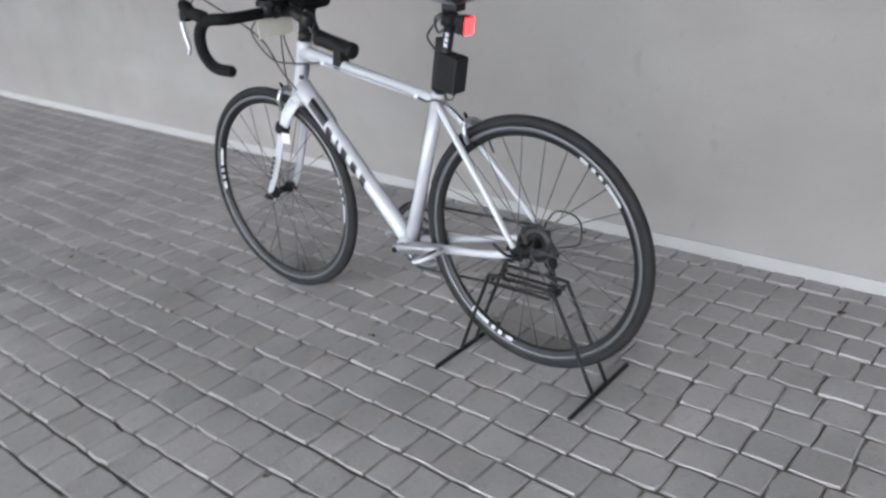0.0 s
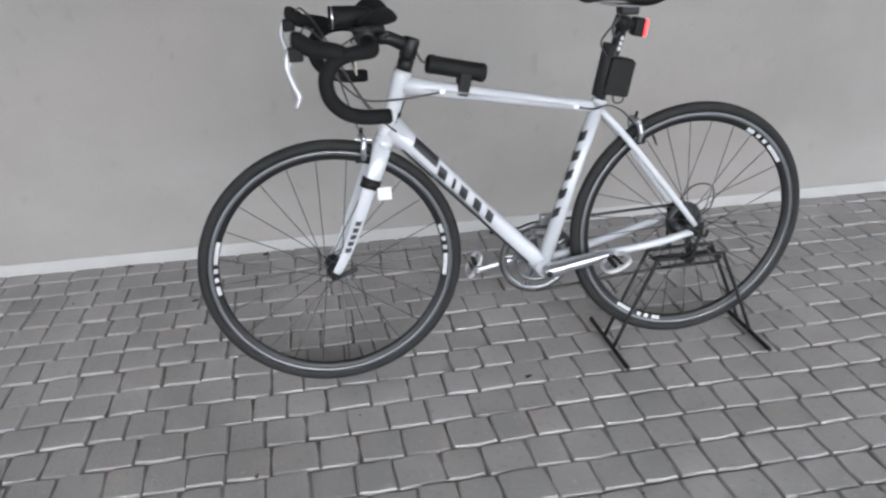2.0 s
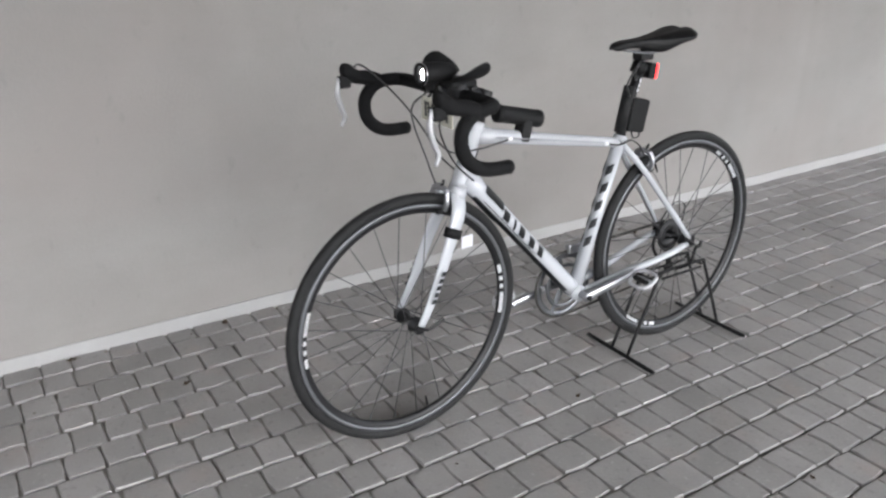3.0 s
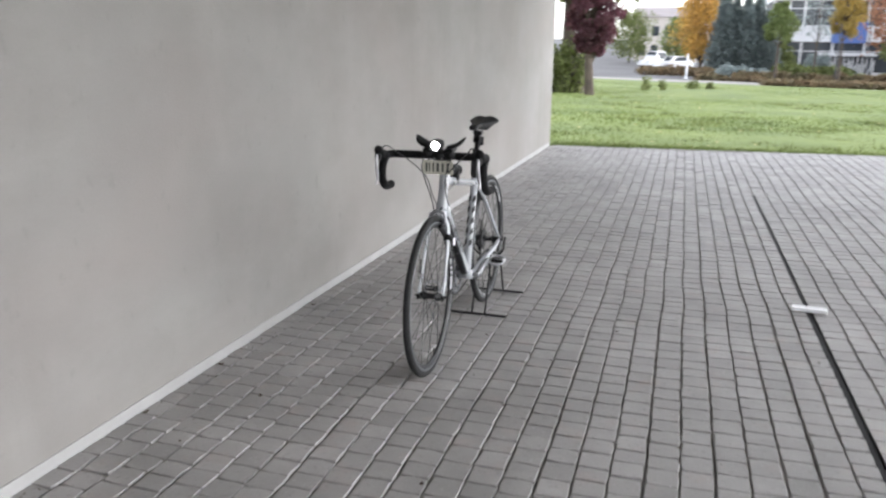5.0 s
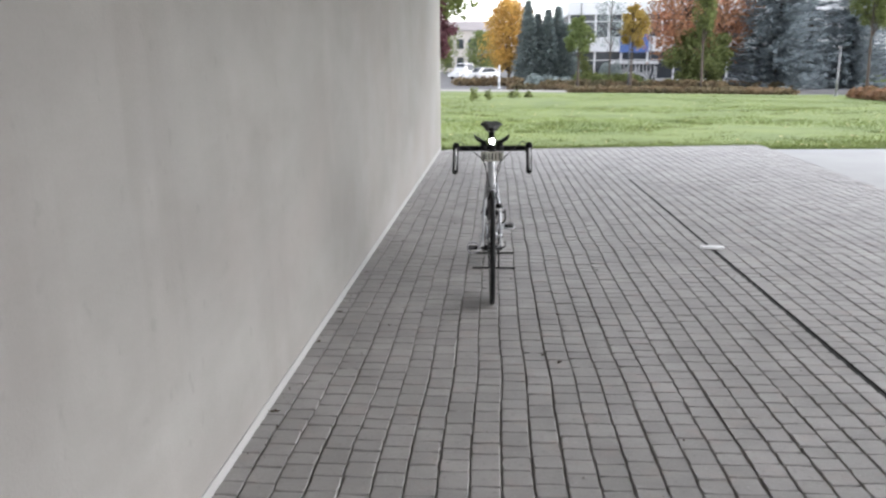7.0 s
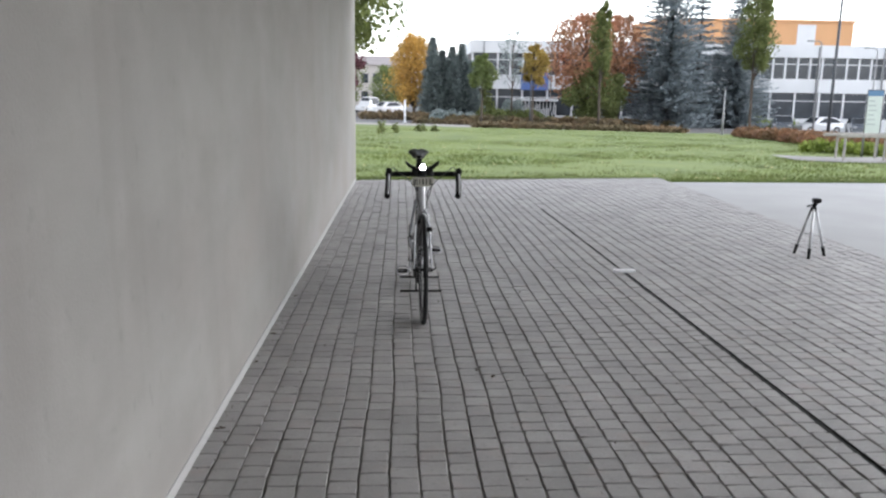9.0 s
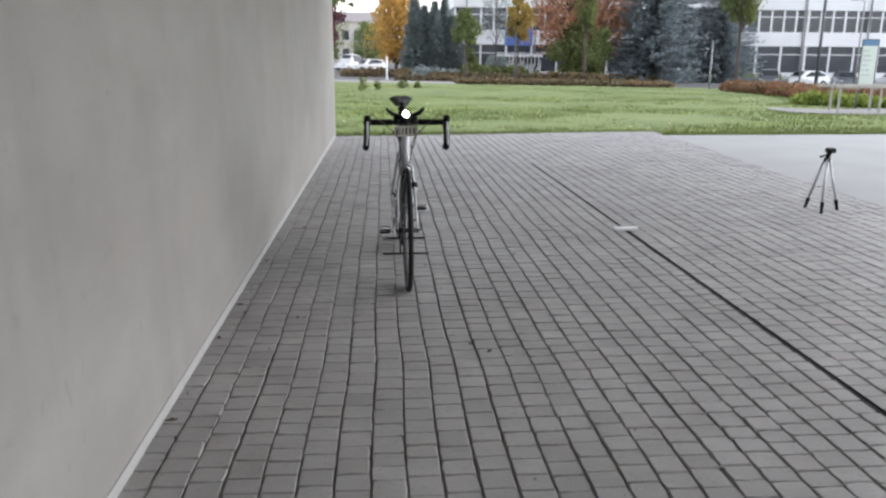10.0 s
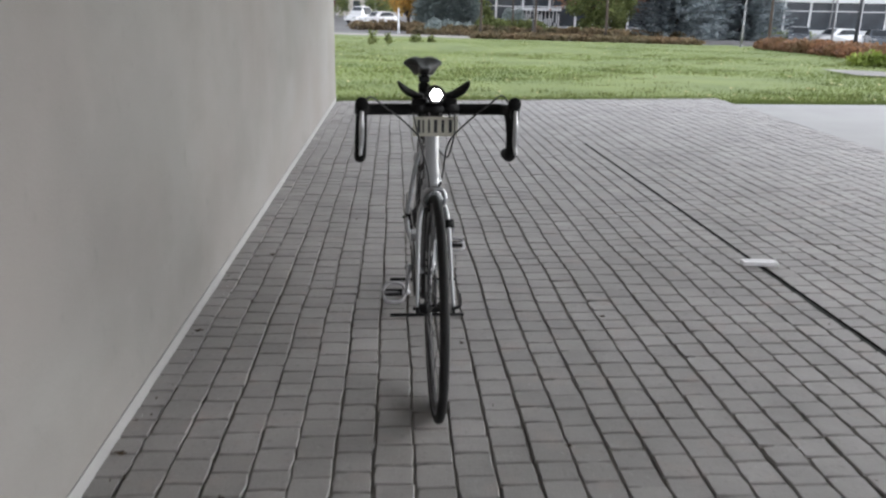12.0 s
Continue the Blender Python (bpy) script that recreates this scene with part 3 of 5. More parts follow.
# plain logo blocks on the tubes
LEFT0, LEFT1 = -0.75, 0.55
for sx in (1, -1):
    mid = 0.0 if sx > 0 else math.pi
    for k, (t0, t1) in enumerate([(0.285, 0.355), (0.375, 0.40), (0.425, 0.49), (0.515, 0.58), (0.60, 0.66)]):
        part("logo_block", patch(DT0, DT1, 0.0251, t0, t0 + (t1 - t0) * 0.72, mid - 0.60, mid + 0.42, 0.022 * sx), M_DECAL, frame_main, "dark slanted logo block")
    part("logo_panel", patch(DT0, DT1, 0.0276, 0.115, 0.262, mid - 1.10 * sx, mid - 0.1 * sx, 0.012 * sx), M_DECAL, frame_main, "black panel near the head tube")
    for k in range(5):
        t0 = 0.30 + 0.118 * k
        part("logo_block", patch(ST0, ST1, 0.0206, t0, t0 + 0.060, mid - 1.35 * sx, mid - 0.50 * sx, 0.035 * sx), M_DECAL, frame_main, "dark slanted logo block")
    part("pinstripe", patch(TT0, TT1, 0.0214, 0.10, 0.50, mid - 0.12, mid + 0.10), M_GREYDECAL, frame_main, "grey stripe on the top tube")
    part("pinstripe", patch(TT0, TT1, 0.0178, 0.50, 0.86, mid - 0.12, mid + 0.10), M_GREYDECAL, frame_main, "grey stripe on the top tube")
    part("pinstripe", patch(DT0, DT1, 0.0262, 0.12, 0.60, mid + 0.52 * sx, mid + 0.62 * sx), M_DECAL, frame_main, "dark stripe along the down tube")
# black strips hugging the lower face of the down tube
for t0, t1, r in ((0.10, 0.30, 0.0274), (0.305, 0.62, 0.0254), (0.625, 0.95, 0.0258)):
    part("underside_strip", patch(DT0, DT1, r, t0, t1, math.pi / 2 - 0.8, math.pi / 2 + 0.8), M_DECAL, frame_main, "black strip along the underside of the down tube")
part("head_badge", patch(HT0, HT1, 0.0236, 0.42, 0.62, math.pi / 2 - 0.45, math.pi / 2 + 0.45), M_GREYDECAL, frame_main, "grey plain head badge")
for k in range(3):
    part("logo_block", patch(HT0, HT1, 0.0232, 0.08 + 0.13 * k, 0.16 + 0.13 * k, 0.55, 1.15), M_DECAL, frame_main, "dark block on the head tube")

# fork with steerer, blades and band
fork = part("fork", tube([(0, 0.152, 0.640), (0, 0.163, 0.668)], [0.026, 0.0245], 20), M_WHITE, bike, "white carbon fork", STEER, True)
for sx in (1, -1):
    part("fork_blade", tube(curve_pts([(sx * 0.010, 0.153, 0.650), (sx * 0.036, 0.136, 0.610), (sx * 0.046, 0.105, 0.54),
                                       (sx * 0.051, 0.052, 0.415), (sx * 0.054, 0.010, 0.337)], 6),
                            [0.024, 0.024, 0.023, 0.023, 0.022, 0.022, 0.021, 0.021, 0.020, 0.019, 0.0185, 0.018, 0.017, 0.0165, 0.016,
                             0.0155, 0.015, 0.0145, 0.014, 0.0135, 0.013, 0.0125, 0.012, 0.0115, 0.010], 16, 0.44), M_WHITE, fork, "", STEER, True)
    for k in range(5):
        t0 = 0.18 + 0.13 * k
        part("logo_block", patch((sx * 0.0505, 0.088, 0.502), (sx * 0.0535, 0.030, 0.372), 0.0138, t0, t0 + 0.085, (0 if sx > 0 else math.pi) - 0.5,
                                 (0 if sx > 0 else math.pi) + 0.5, 0.03), M_DECAL, fork, "dark logo block on the fork", STEER)
    part("fork_tip", box_bm((sx * 0.054 - 0.004, -0.004, 0.322), (sx * 0.054 + 0.004, 0.018, 0.345), 0.002), M_BLACK, fork, "dark fork tip", STEER)
part("tape_band", tube([(0.0455, 0.110, 0.556), (0.0435, 0.119, 0.578)], 0.0245, 14, 0.75), M_CASE, fork, "black tape band round one blade", STEER, True)
tag = box_bm((0.062, 0.128, 0.528), (0.0632, 0.162, 0.560), 0.0)
part("paper_tag", tag, M_TAG, fork, "small white tag on the tape band", STEER)

# headset, stem and handlebar
BAR = Vector((0, 0.128, 0.937))
stem = part("stem", tube([(0, 0.2175, 0.828), (0, 0.226, 0.853)], 0.019, 18), M_BLACK, bike, "black stem with spacers", STEER, True)
part("steerer_clamp", tube([(0, 0.226, 0.853), (0, 0.2275, 0.858), (0, 0.241, 0.897), (0, 0.2425, 0.901)], [0.016, 0.0205, 0.0205, 0.018], 16), M_BLACK, stem, "", STEER, True)
part("stem_arm", tube([(0, 0.236, 0.880), (0, 0.185, 0.905), tuple(BAR + Vector((0, 0.01, -0.030)))], [0.017, 0.0155, 0.017], 14), M_BLACK, stem, "", STEER, True)
part("face_plate", tube([(-0.024, BAR.y, BAR.z - 0.027), (0.024, BAR.y, BAR.z - 0.027)], 0.0215, 16), M_BLACK, stem, "", STEER, True)
for sx in (-0.016, 0.016):
    part("bolt", tube([(sx, BAR.y - 0.026, BAR.z - 0.039), (sx, BAR.y - 0.016, BAR.z - 0.035)], 0.003, 8), M_CHROME, stem, "steel bolt", STEER)
LOW = Matrix.Translation((0, 0, -0.027)) @ STEER
bar = part("handlebar", tube([(-0.075, *BAR.yz), (0.075, *BAR.yz)], 0.0155, 16), M_BLACK, bike, "black drop handlebar", LOW, True)
for sx in (1, -1):
    run = curve_pts([(sx * 0.072, BAR.y, BAR.z), (sx * 0.15, BAR.y, BAR.z), (sx * 0.192, BAR.y - 0.010, BAR.z + 0.001),
                     (sx * 0.207, 0.085, 0.938), (sx * 0.209, 0.048, 0.928), (sx * 0.211, 0.022, 0.895), (sx * 0.213, 0.026, 0.850),
                     (sx * 0.215, 0.055, 0.818), (sx * 0.217, 0.095, 0.805), (sx * 0.218, 0.148, 0.803)], 6)
    part("bar_tape", tube(run, 0.0163, 14), M_TAPE, bar, "wrapped black tape over the drop", LOW, True)
    part("end_plug", tube([(sx * 0.218, 0.147, 0.803), (sx * 0.218, 0.154, 0.803)], [0.0168, 0.013], 14), M_CASE, bar, "", LOW, True)
    hood = part("brake_hood", tube(curve_pts([(sx * 0.210, 0.062, 0.938), (sx * 0.209, 0.030, 0.948), (sx * 0.208, -0.005, 0.955),
                                              (sx * 0.207, -0.030, 0.972), (sx * 0.207, -0.044, 0.974)], 5),
                                   [0.017, 0.018, 0.019, 0.019, 0.019, 0.018, 0.018, 0.0175, 0.017, 0.017, 0.0175, 0.018, 0.0185, 0.018, 0.018, 0.0185,
                                    0.018, 0.017, 0.016, 0.013, 0.008], 14), M_TAPE, bar, "black rubber brake hood", LOW, True)
    part("lever_body", box_bm((sx * 0.207 - 0.011, -0.052, 0.930), (sx * 0.207 + 0.011, -0.020, 0.960), 0.005), M_CASE, bar, "black lever pivot", LOW)
    part("brake_lever", tube(curve_pts([(sx * 0.207, -0.048, 0.956), (sx * 0.208, -0.056, 0.920), (sx * 0.209, -0.046, 0.880),
                                        (sx * 0.211, -0.037, 0.858), (sx * 0.213, -0.046, 0.835)], 6),
                             [0.006] * 6 + [0.0068] * 8 + [0.006] * 6 + [0.005] * 4 + [0.003], 10), M_LEVER, bar, "silver brake lever", LOW, True)

# cables
def cable(ctrl, label="", xf=None, r=0.0024):
    part("cable", tube(curve_pts(ctrl, 8), r, 7), M_CABLE, bike, label or "thin black cable housing", xf, True)


cable([(-0.202, -0.022, 0.938), (-0.178, -0.010, 0.962), (-0.145, 0.020, 0.935), (-0.085, 0.050, 0.885), (-0.038, 0.080, 0.825), (-0.028, 0.128, 0.745), (-0.027, 0.185, 0.690)])
cable([(0.202, -0.022, 0.938), (0.180, -0.008, 0.964), (0.148, 0.024, 0.935), (0.088, 0.055, 0.880), (0.042, 0.085, 0.820), (0.031, 0.132, 0.740), (0.029, 0.188, 0.686)])
cable([(-0.06, 0.112, 0.902), (-0.05, 0.06, 0.86), (-0.02, 0.085, 0.74), (-0.012, 0.105, 0.675)])
cable([(0.06, 0.112, 0.902), (0.055, 0.05, 0.85), (0.042, 0.11, 0.775), (0.032, 0.20, 0.765), (0.024, 0.262, 0.768), (0.022, 0.30, 0.772)],
      "brake cable looping to the top tube")
part("cable_stop", box_bm((0.017, 0.298, 0.768), (0.024, 0.312, 0.777), 0.002), M_WDECAL, bike, "small white cable stop")
part("cable_stop", box_bm((0.012, 0.640, 0.702), (0.019, 0.653, 0.711), 0.002), M_WDECAL, bike, "small white cable stop")
cable([(0.016, 0.650, 0.706), (0.024, 0.69, 0.700), (0.028, 0.725, 0.708), (0.020, 0.765, 0.690), (0.012, 0.795, 0.660), (0.010, 0.806, 0.648)],
      "brake cable arching over the seat cluster")


def caliper(y, z, xf, flip):
    c = part("brake_caliper", tube(curve_pts([(-0.030, y, z + 0.004), (-0.018, y - 0.003, z + 0.026), (0.006, y - 0.004, z + 0.033), (0.028, y, z + 0.024)], 6), 0.0075, 10),
             M_CHROME, bike, "silver side-pull brake caliper", xf, True)
    for sx in (1, -1):
        part("caliper_arm", tube(curve_pts([(sx * 0.028, y, z + 0.024), (sx * 0.034, y - flip * 0.004, z), (sx * 0.024, y - flip * 0.004, z - 0.024)], 6), 0.0065, 10), M_CHROME, c, "", xf, True)
        part("brake_pad", box_bm((sx * 0.017 - 0.006, y - 0.024, z - 0.034), (sx * 0.017 + 0.006, y + 0.024, z - 0.022), 0.003), M_CASE, c, "black brake pad", xf)
    part("pivot_bolt", tube([(0, y - 0.018, z + 0.02), (0, y + 0.02, z + 0.015)], 0.006, 10), M_CHROME, c, "", xf)
    part("cable_arm", tube([(0.010, y - 0.004, z + 0.030), (0.020, y - 0.004, z + 0.052)], 0.004, 8), M_BLACK, c, "", xf)


caliper(0.108, 0.648, STEER, 1)
caliper(0.812, 0.630, None, -1)

# saddle and post
SP0, SP1 = Vector((0, 0.7095, 0.707)), Vector((0, 0.775, 0.936))
post = part("seat_post", tube([SP0, SP0.lerp(SP1, 0.93)], 0.0138, 16), M_BLACK, bike, "black seat post with pale blocks", None, True)
for k in range(3):
    t0 = 0.58 + 0.055 * k
    part("logo_block", patch(SP0, SP1, 0.0144, t0, t0 + 0.04, 0.0, 0.7), M_WDECAL, post, "pale block on the post")
part("post_clamp", box_bm((-0.020, 0.752, 0.922), (0.020, 0.800, 0.948), 0.006), M_BLACK, post, "")
bm = bmesh.new()
n_s, n_c = 24, 28
rings = []
for i in range(n_s):
    f = i / (n_s - 1)
    y = 0.652 + 0.262 * f
    half = 0.019 + 0.003 * math.sin(f * 3) + 0.064 * max(0, (f - 0.40) / 0.60) ** 1.2
    if f > 0.93:
        half *= 1 - (f - 0.93) * 3.0
    blunt = math.sqrt(max(0.12, 1 - max(0.0, 1 - f / 0.10) ** 2))
    half *= blunt
    top = 0.980 + 0.017 * f ** 1.6 - 0.006 * math.sin(f * math.pi) - 0.013 * max(0.0, 1 - f / 0.28) ** 2
    deep = 0.012 * blunt + 0.034 * math.exp(-((f - 0.62) / 0.19) ** 2)
    wide = max(0.0, (half - 0.022) / 0.06)
    ring = []
    for k in range(n_c):
        a = k * math.tau / n_c
        cx, sn = math.cos(a), math.sin(a)
        crest = top - 0.0035 * cx * cx - 0.011 * wide * abs(cx) ** 3 - 0.007 * math.exp(-(cx * half / 0.011) ** 2) * min(1, f * 3)
        z = crest + 0.008 * blunt * sn if sn > 0 else crest + sn * (0.009 * blunt + deep * min(1.0, 0.35 + 1.1 * cx * cx))
        ring.append(bm.verts.new((half * math.copysign(abs(cx) ** 0.8, cx), y, z)))
    rings.append(ring)
for r, q in zip(rings, rings[1:]):
    for k in range(n_c):
        bm.faces.new((r[k], r[(k + 1) % n_c], q[(k + 1) % n_c], q[k]))
bm.faces.new(list(reversed(rings[0])))
bm.faces.new(rings[-1])
saddle = part("saddle", bm, M_VINYL, bike, "slim black saddle", None, True)
for sx in (1, -1):
    part("saddle_rail", tube(curve_pts([(sx * 0.008, 0.676, 0.964), (sx * 0.014, 0.715, 0.952), (sx * 0.020, 0.755, 0.946), (sx * 0.021, 0.815, 0.946),
                                        (sx * 0.034, 0.885, 0.978)], 6), 0.0032, 8), M_TRACK, saddle, "silver saddle rail", None, True)

# chainset, chain, gears
CR = -0.046
chainset = part("chainset", lathe_x([(0.098, CR - 0.0015), (0.1035, CR - 0.001), (0.1035, CR + 0.001), (0.098, CR + 0.0015), (0.086, CR + 0.002), (0.086, CR - 0.002)],
                                    BB, 50), M_RING, bike, "grey double chainset with silver cranks", None, True)
part("inner_ring", lathe_x([(0.060, CR + 0.006), (0.0705, CR + 0.006), (0.0705, CR + 0.009), (0.060, CR + 0.009)], BB, 40), M_RING, chainset, "", None, True)
for k in range(5):
    a = k * math.tau / 5 + 0.5
    part("spider_arm", tube([(CR, BB[1] + 0.018 * math.cos(a), BB[2] + 0.018 * math.sin(a)), (CR, BB[1] + 0.092 * math.cos(a), BB[2] + 0.092 * math.sin(a))], [0.011, 0.007], 8, 0.5), M_RING, chainset, "")
UP = radians(12)
for sx, s in ((1, 1), (-1, -1)):
    x0 = 0.060 if sx > 0 else -0.066
    tip = (x0 + sx * 0.010, BB[1] + s * 0.168 * math.cos(UP), BB[2] + s * 0.168 * math.sin(UP))
    part("crank_arm", tube([(x0, BB[1] - s * 0.012, BB[2] - s * 0.002), (x0, BB[1], BB[2]), (x0 + sx * 0.004, BB[1] + s * 0.08 * math.cos(UP), BB[2] + s * 0.08 * math.sin(UP)), tip,
                            (tip[0], tip[1] + s * 0.010, tip[2] + s * 0.002)], [0.010, 0.0165, 0.0125, 0.0125, 0.009], 12, 0.62), M_CHROME, chainset, "polished silver crank arm", None, True)
    part("crank_bolt", disc_bm(BB, 0.0085, sorted((x0, x0 + sx * 0.013))[0], sorted((x0, x0 + sx * 0.013))[1], 14), M_BLACK, chainset, "dark crank bolt")
    px = tip[0] + sx * 0.045
    ped = part("pedal", tube([(tip[0] - sx * 0.012, tip[1], tip[2]), (px + sx * 0.035, tip[1], tip[2])], [0.0065, 0.0085], 10), M_CHROME, bike, "pale metal pedal", None, True)
    tilt = Matrix.Translation(tip) @ Matrix.Rotation(radians(58 if sx < 0 else 24), 4, "X") @ Matrix.Translation(-Vector(tip))
    oval = [(px + 0.036 * math.cos(q) * (1 + 0.12 * math.sin(2 * q) ** 2), tip[1] + 0.034 * math.sin(q) * (1 + 0.12 * math.sin(2 * q) ** 2), tip[2])
            for q in (k * math.tau / 20 for k in range(21))]
    part("pedal_cage", add_tube(bmesh.new(), oval, 0.0058, 8, False), M_CLEAR, ped, "bright rounded cage", tilt, True)
    part("pedal_plate", box_bm((px - 0.030, tip[1] - 0.012, tip[2] - 0.007), (px + 0.030, tip[1] + 0.012, tip[2] + 0.007), 0.003), M_BLACK, ped, "dark pedal body", tilt)
part("axle", disc_bm(BB, 0.011, -0.062, 0.058, 14), M_CHROME, chainset, "")
cass = part("cassette", lathe_x([(0.017, -0.048), (0.026, -0.048), (0.030, -0.040), (0.038, -0.033), (0.046, -0.027), (0.053, -0.021), (0.017, -0.021)], RH, 36),
            M_COG, bike, "dark stepped gear cassette", None, True)
for r, x in ((0.053, -0.0195), (0.049, -0.024), (0.043, -0.029), (0.037, -0.035), (0.031, -0.041)):
    part("sprocket", lathe_x([(r - 0.006, x - 0.001), (r, x - 0.001), (r, x + 0.001), (r - 0.006, x + 0.001)], RH, 30), M_COG, cass, "")
JP, LP = (CR + 0.002, 1.012, 0.295), (CR + 0.002, 1.025, 0.222)
der = part("rear_derailleur", tube([(CR - 0.012, 1.0, 0.340), (CR - 0.014, 1.018, 0.315), JP], [0.011, 0.012, 0.010], 10), M_BLACK, bike, "black rear derailleur", None, True)
part("derailleur_cage", tube([JP, LP], [0.010, 0.012], 8, 0.4), M_BLACK, der, "")
for c in (JP, LP):
    part("jockey_wheel", disc_bm(c, 0.019, CR - 0.003, CR + 0.005, 16), M_CASE, der, "")
cable([(CR - 0.014, 1.025, 0.335), (CR - 0.018, 1.085, 0.36), (CR - 0.014, 1.085, 0.425), (CR - 0.008, 1.02, 0.435), (-0.068, 0.965, 0.352)], "gear cable loop behind the hub")
chain_top = [(CR, BB[1], BB[2] + 0.104), (CR, RH[1], RH[2] + 0.038)]
bm = bmesh.new()
add_tube(bm, chain_top, 0.0042, 6, flat=0.8)
add_tube(bm, curve_pts([(CR, BB[1], BB[2] - 0.104), (CR, 0.80, 0.188), (LP[0], LP[1] - 0.004, LP[2] - 0.018)], 4), 0.0042, 6, flat=0.8)
add_tube(bm, [(CR, BB[1] + 0.104 * math.cos(a), BB[2] + 0.104 * math.sin(a)) for a in (math.pi / 2 + k * math.pi / 20 for k in range(21))], 0.0042, 6, flat=0.8)
add_tube(bm, [LP, JP, (CR, RH[1] + 0.037, RH[2] - 0.01)], 0.004, 6, flat=0.8)
part("chain", bm, M_CHAIN, bike, "oily dark chain", None, True)
part("front_derailleur", box_bm((-0.056, 0.575, 0.372), (-0.034, 0.640, 0.402), 0.005), M_CHROME, bike, "silver front derailleur")

# ---- things carried on the bicycle ----
def carried(name, bm, material, label, category, xf=None, smooth=False):
    """A separate thing fixed to the bicycle: its base mesh, placed by the bicycle's own lean and turn."""
    ob = part(name, bm, material, None, "", xf, smooth)
    ob.matrix_world = bike.matrix_world.copy()
    return tagged(ob, label, category)


LPOS = Vector((0.0, 0.095, 0.958))
lamp = carried("bicycle_headlight", tube([(LPOS.x, 0.072, LPOS.z), (LPOS.x, 0.076, LPOS.z), (LPOS.x, 0.102, LPOS.z), (LPOS.x, 0.140, LPOS.z), (LPOS.x, 0.152, LPOS.z)],
                                          [0.0225, 0.0245, 0.0245, 0.019, 0.011], 24), M_CASE, "black round headlight clamped on the bar, lit white", "headlight", STEER, True)
part("reflector", tube([(LPOS.x, 0.0690, LPOS.z), (LPOS.x, 0.0715, LPOS.z)], 0.0190, 24), M_CHROME, lamp, "bright metal reflector", STEER)
for k in range(7):
    a = k * math.tau / 6
    rr = 0.0118 if k < 6 else 0.0
    lx, lz = LPOS.x + rr * math.cos(a), LPOS.z + rr * math.sin(a)
    part("lens", tube([(lx, 0.0650, lz), (lx, 0.0672, lz), (lx, 0.0688, lz)], [0.0034, 0.0055, 0.0058], 12), M_LAMP, lamp, "glowing white lens", STEER, True)
bm = bmesh.new()
rings = [[bm.verts.new((LPOS.x + r * math.cos(a), y, LPOS.z + r * math.sin(a))) for a in (k * math.tau / 24 for k in range(24))]
         for r, y in ((0.0255, 0.078), (0.0255, 0.0525), (0.0205, 0.0515), (0.0195, 0.0715))]
for p, q in zip(rings, rings[1:]):
    for k in range(24):
        bm.faces.new((p[k], p[(k + 1) % 24], q[(k + 1) % 24], q[k]))
part("bezel", bm, M_CASE, lamp, "black shade ring round the lens", STEER, True)
bm = add_tube(bmesh.new(), [(LPOS.x, 0.0565, LPOS.z), (LPOS.x, 0.0595, LPOS.z)], 0.0259, 24, False)
part("trim_ring", bm, M_CHROME, lamp, "bright metal ring", STEER)
part("clamp", box_bm((LPOS.x - 0.012, 0.112, 0.915), (LPOS.x + 0.012, 0.144, 0.945), 0.004), M_CASE, lamp, "", STEER)

for sx in (1, -1):
    bm = tube(curve_pts([(sx * 0.030, 0.148, 0.9460), (sx * 0.052, 0.152, 0.9475), (sx * 0.074, 0.156, 0.957), (sx * 0.091, 0.160, 0.971), (sx * 0.104, 0.164, 0.987)], 5),
              [0.024, 0.030, 0.035, 0.039, 0.042, 0.044, 0.045, 0.046, 0.046, 0.046, 0.045, 0.044, 0.042, 0.040, 0.037, 0.034, 0.031, 0.027, 0.022, 0.016, 0.009], 16, 0.18)
    pad = carried("arm_rest_pad", bm, M_TAPE, "black curved arm rest pad bolted over the handlebar", "arm rest", STEER, True)
    part("bracket", tube([(sx * 0.040, 0.128, 0.900), (sx * 0.044, 0.130, 0.912), (sx * 0.048, 0.132, 0.950)], [0.019, 0.024, 0.017], 14), M_BLACK, pad, "", STEER, True)
    part("base_block", box_bm((sx * 0.045 - 0.019, 0.098, 0.926), (sx * 0.045 + 0.019, 0.172, 0.943), 0.006), M_CASE, pad, "black clamp block", STEER)
    part("clamp_bolt", tube([(sx * 0.045, 0.165, 0.915), (sx * 0.045, 0.182, 0.922)], 0.006, 10), M_BLACK, pad, "", STEER)

plate = carried("race_plate", box_bm((-0.064, 0.098, 0.836), (0.066, 0.101, 0.893), 0.001), M_PLATE, "pale yellowish plate with dark bars under the handlebar", "plate", STEER)
for x0, w in ((-0.050, 0.008), (-0.036, 0.005), (-0.020, 0.006), (-0.003, 0.010), (0.019, 0.008), (0.040, 0.009)):
    part("dark_bar", box_bm((x0, 0.0968, 0.847), (x0 + w, 0.0979, 0.884)), M_DECAL, plate, "", STEER)
for sx in (-0.04, 0.042):
    part("tie", tube([(sx, 0.099, 0.889), (sx, 0.114, 0.905)], 0.003, 8), M_CASE, plate, "", STEER)

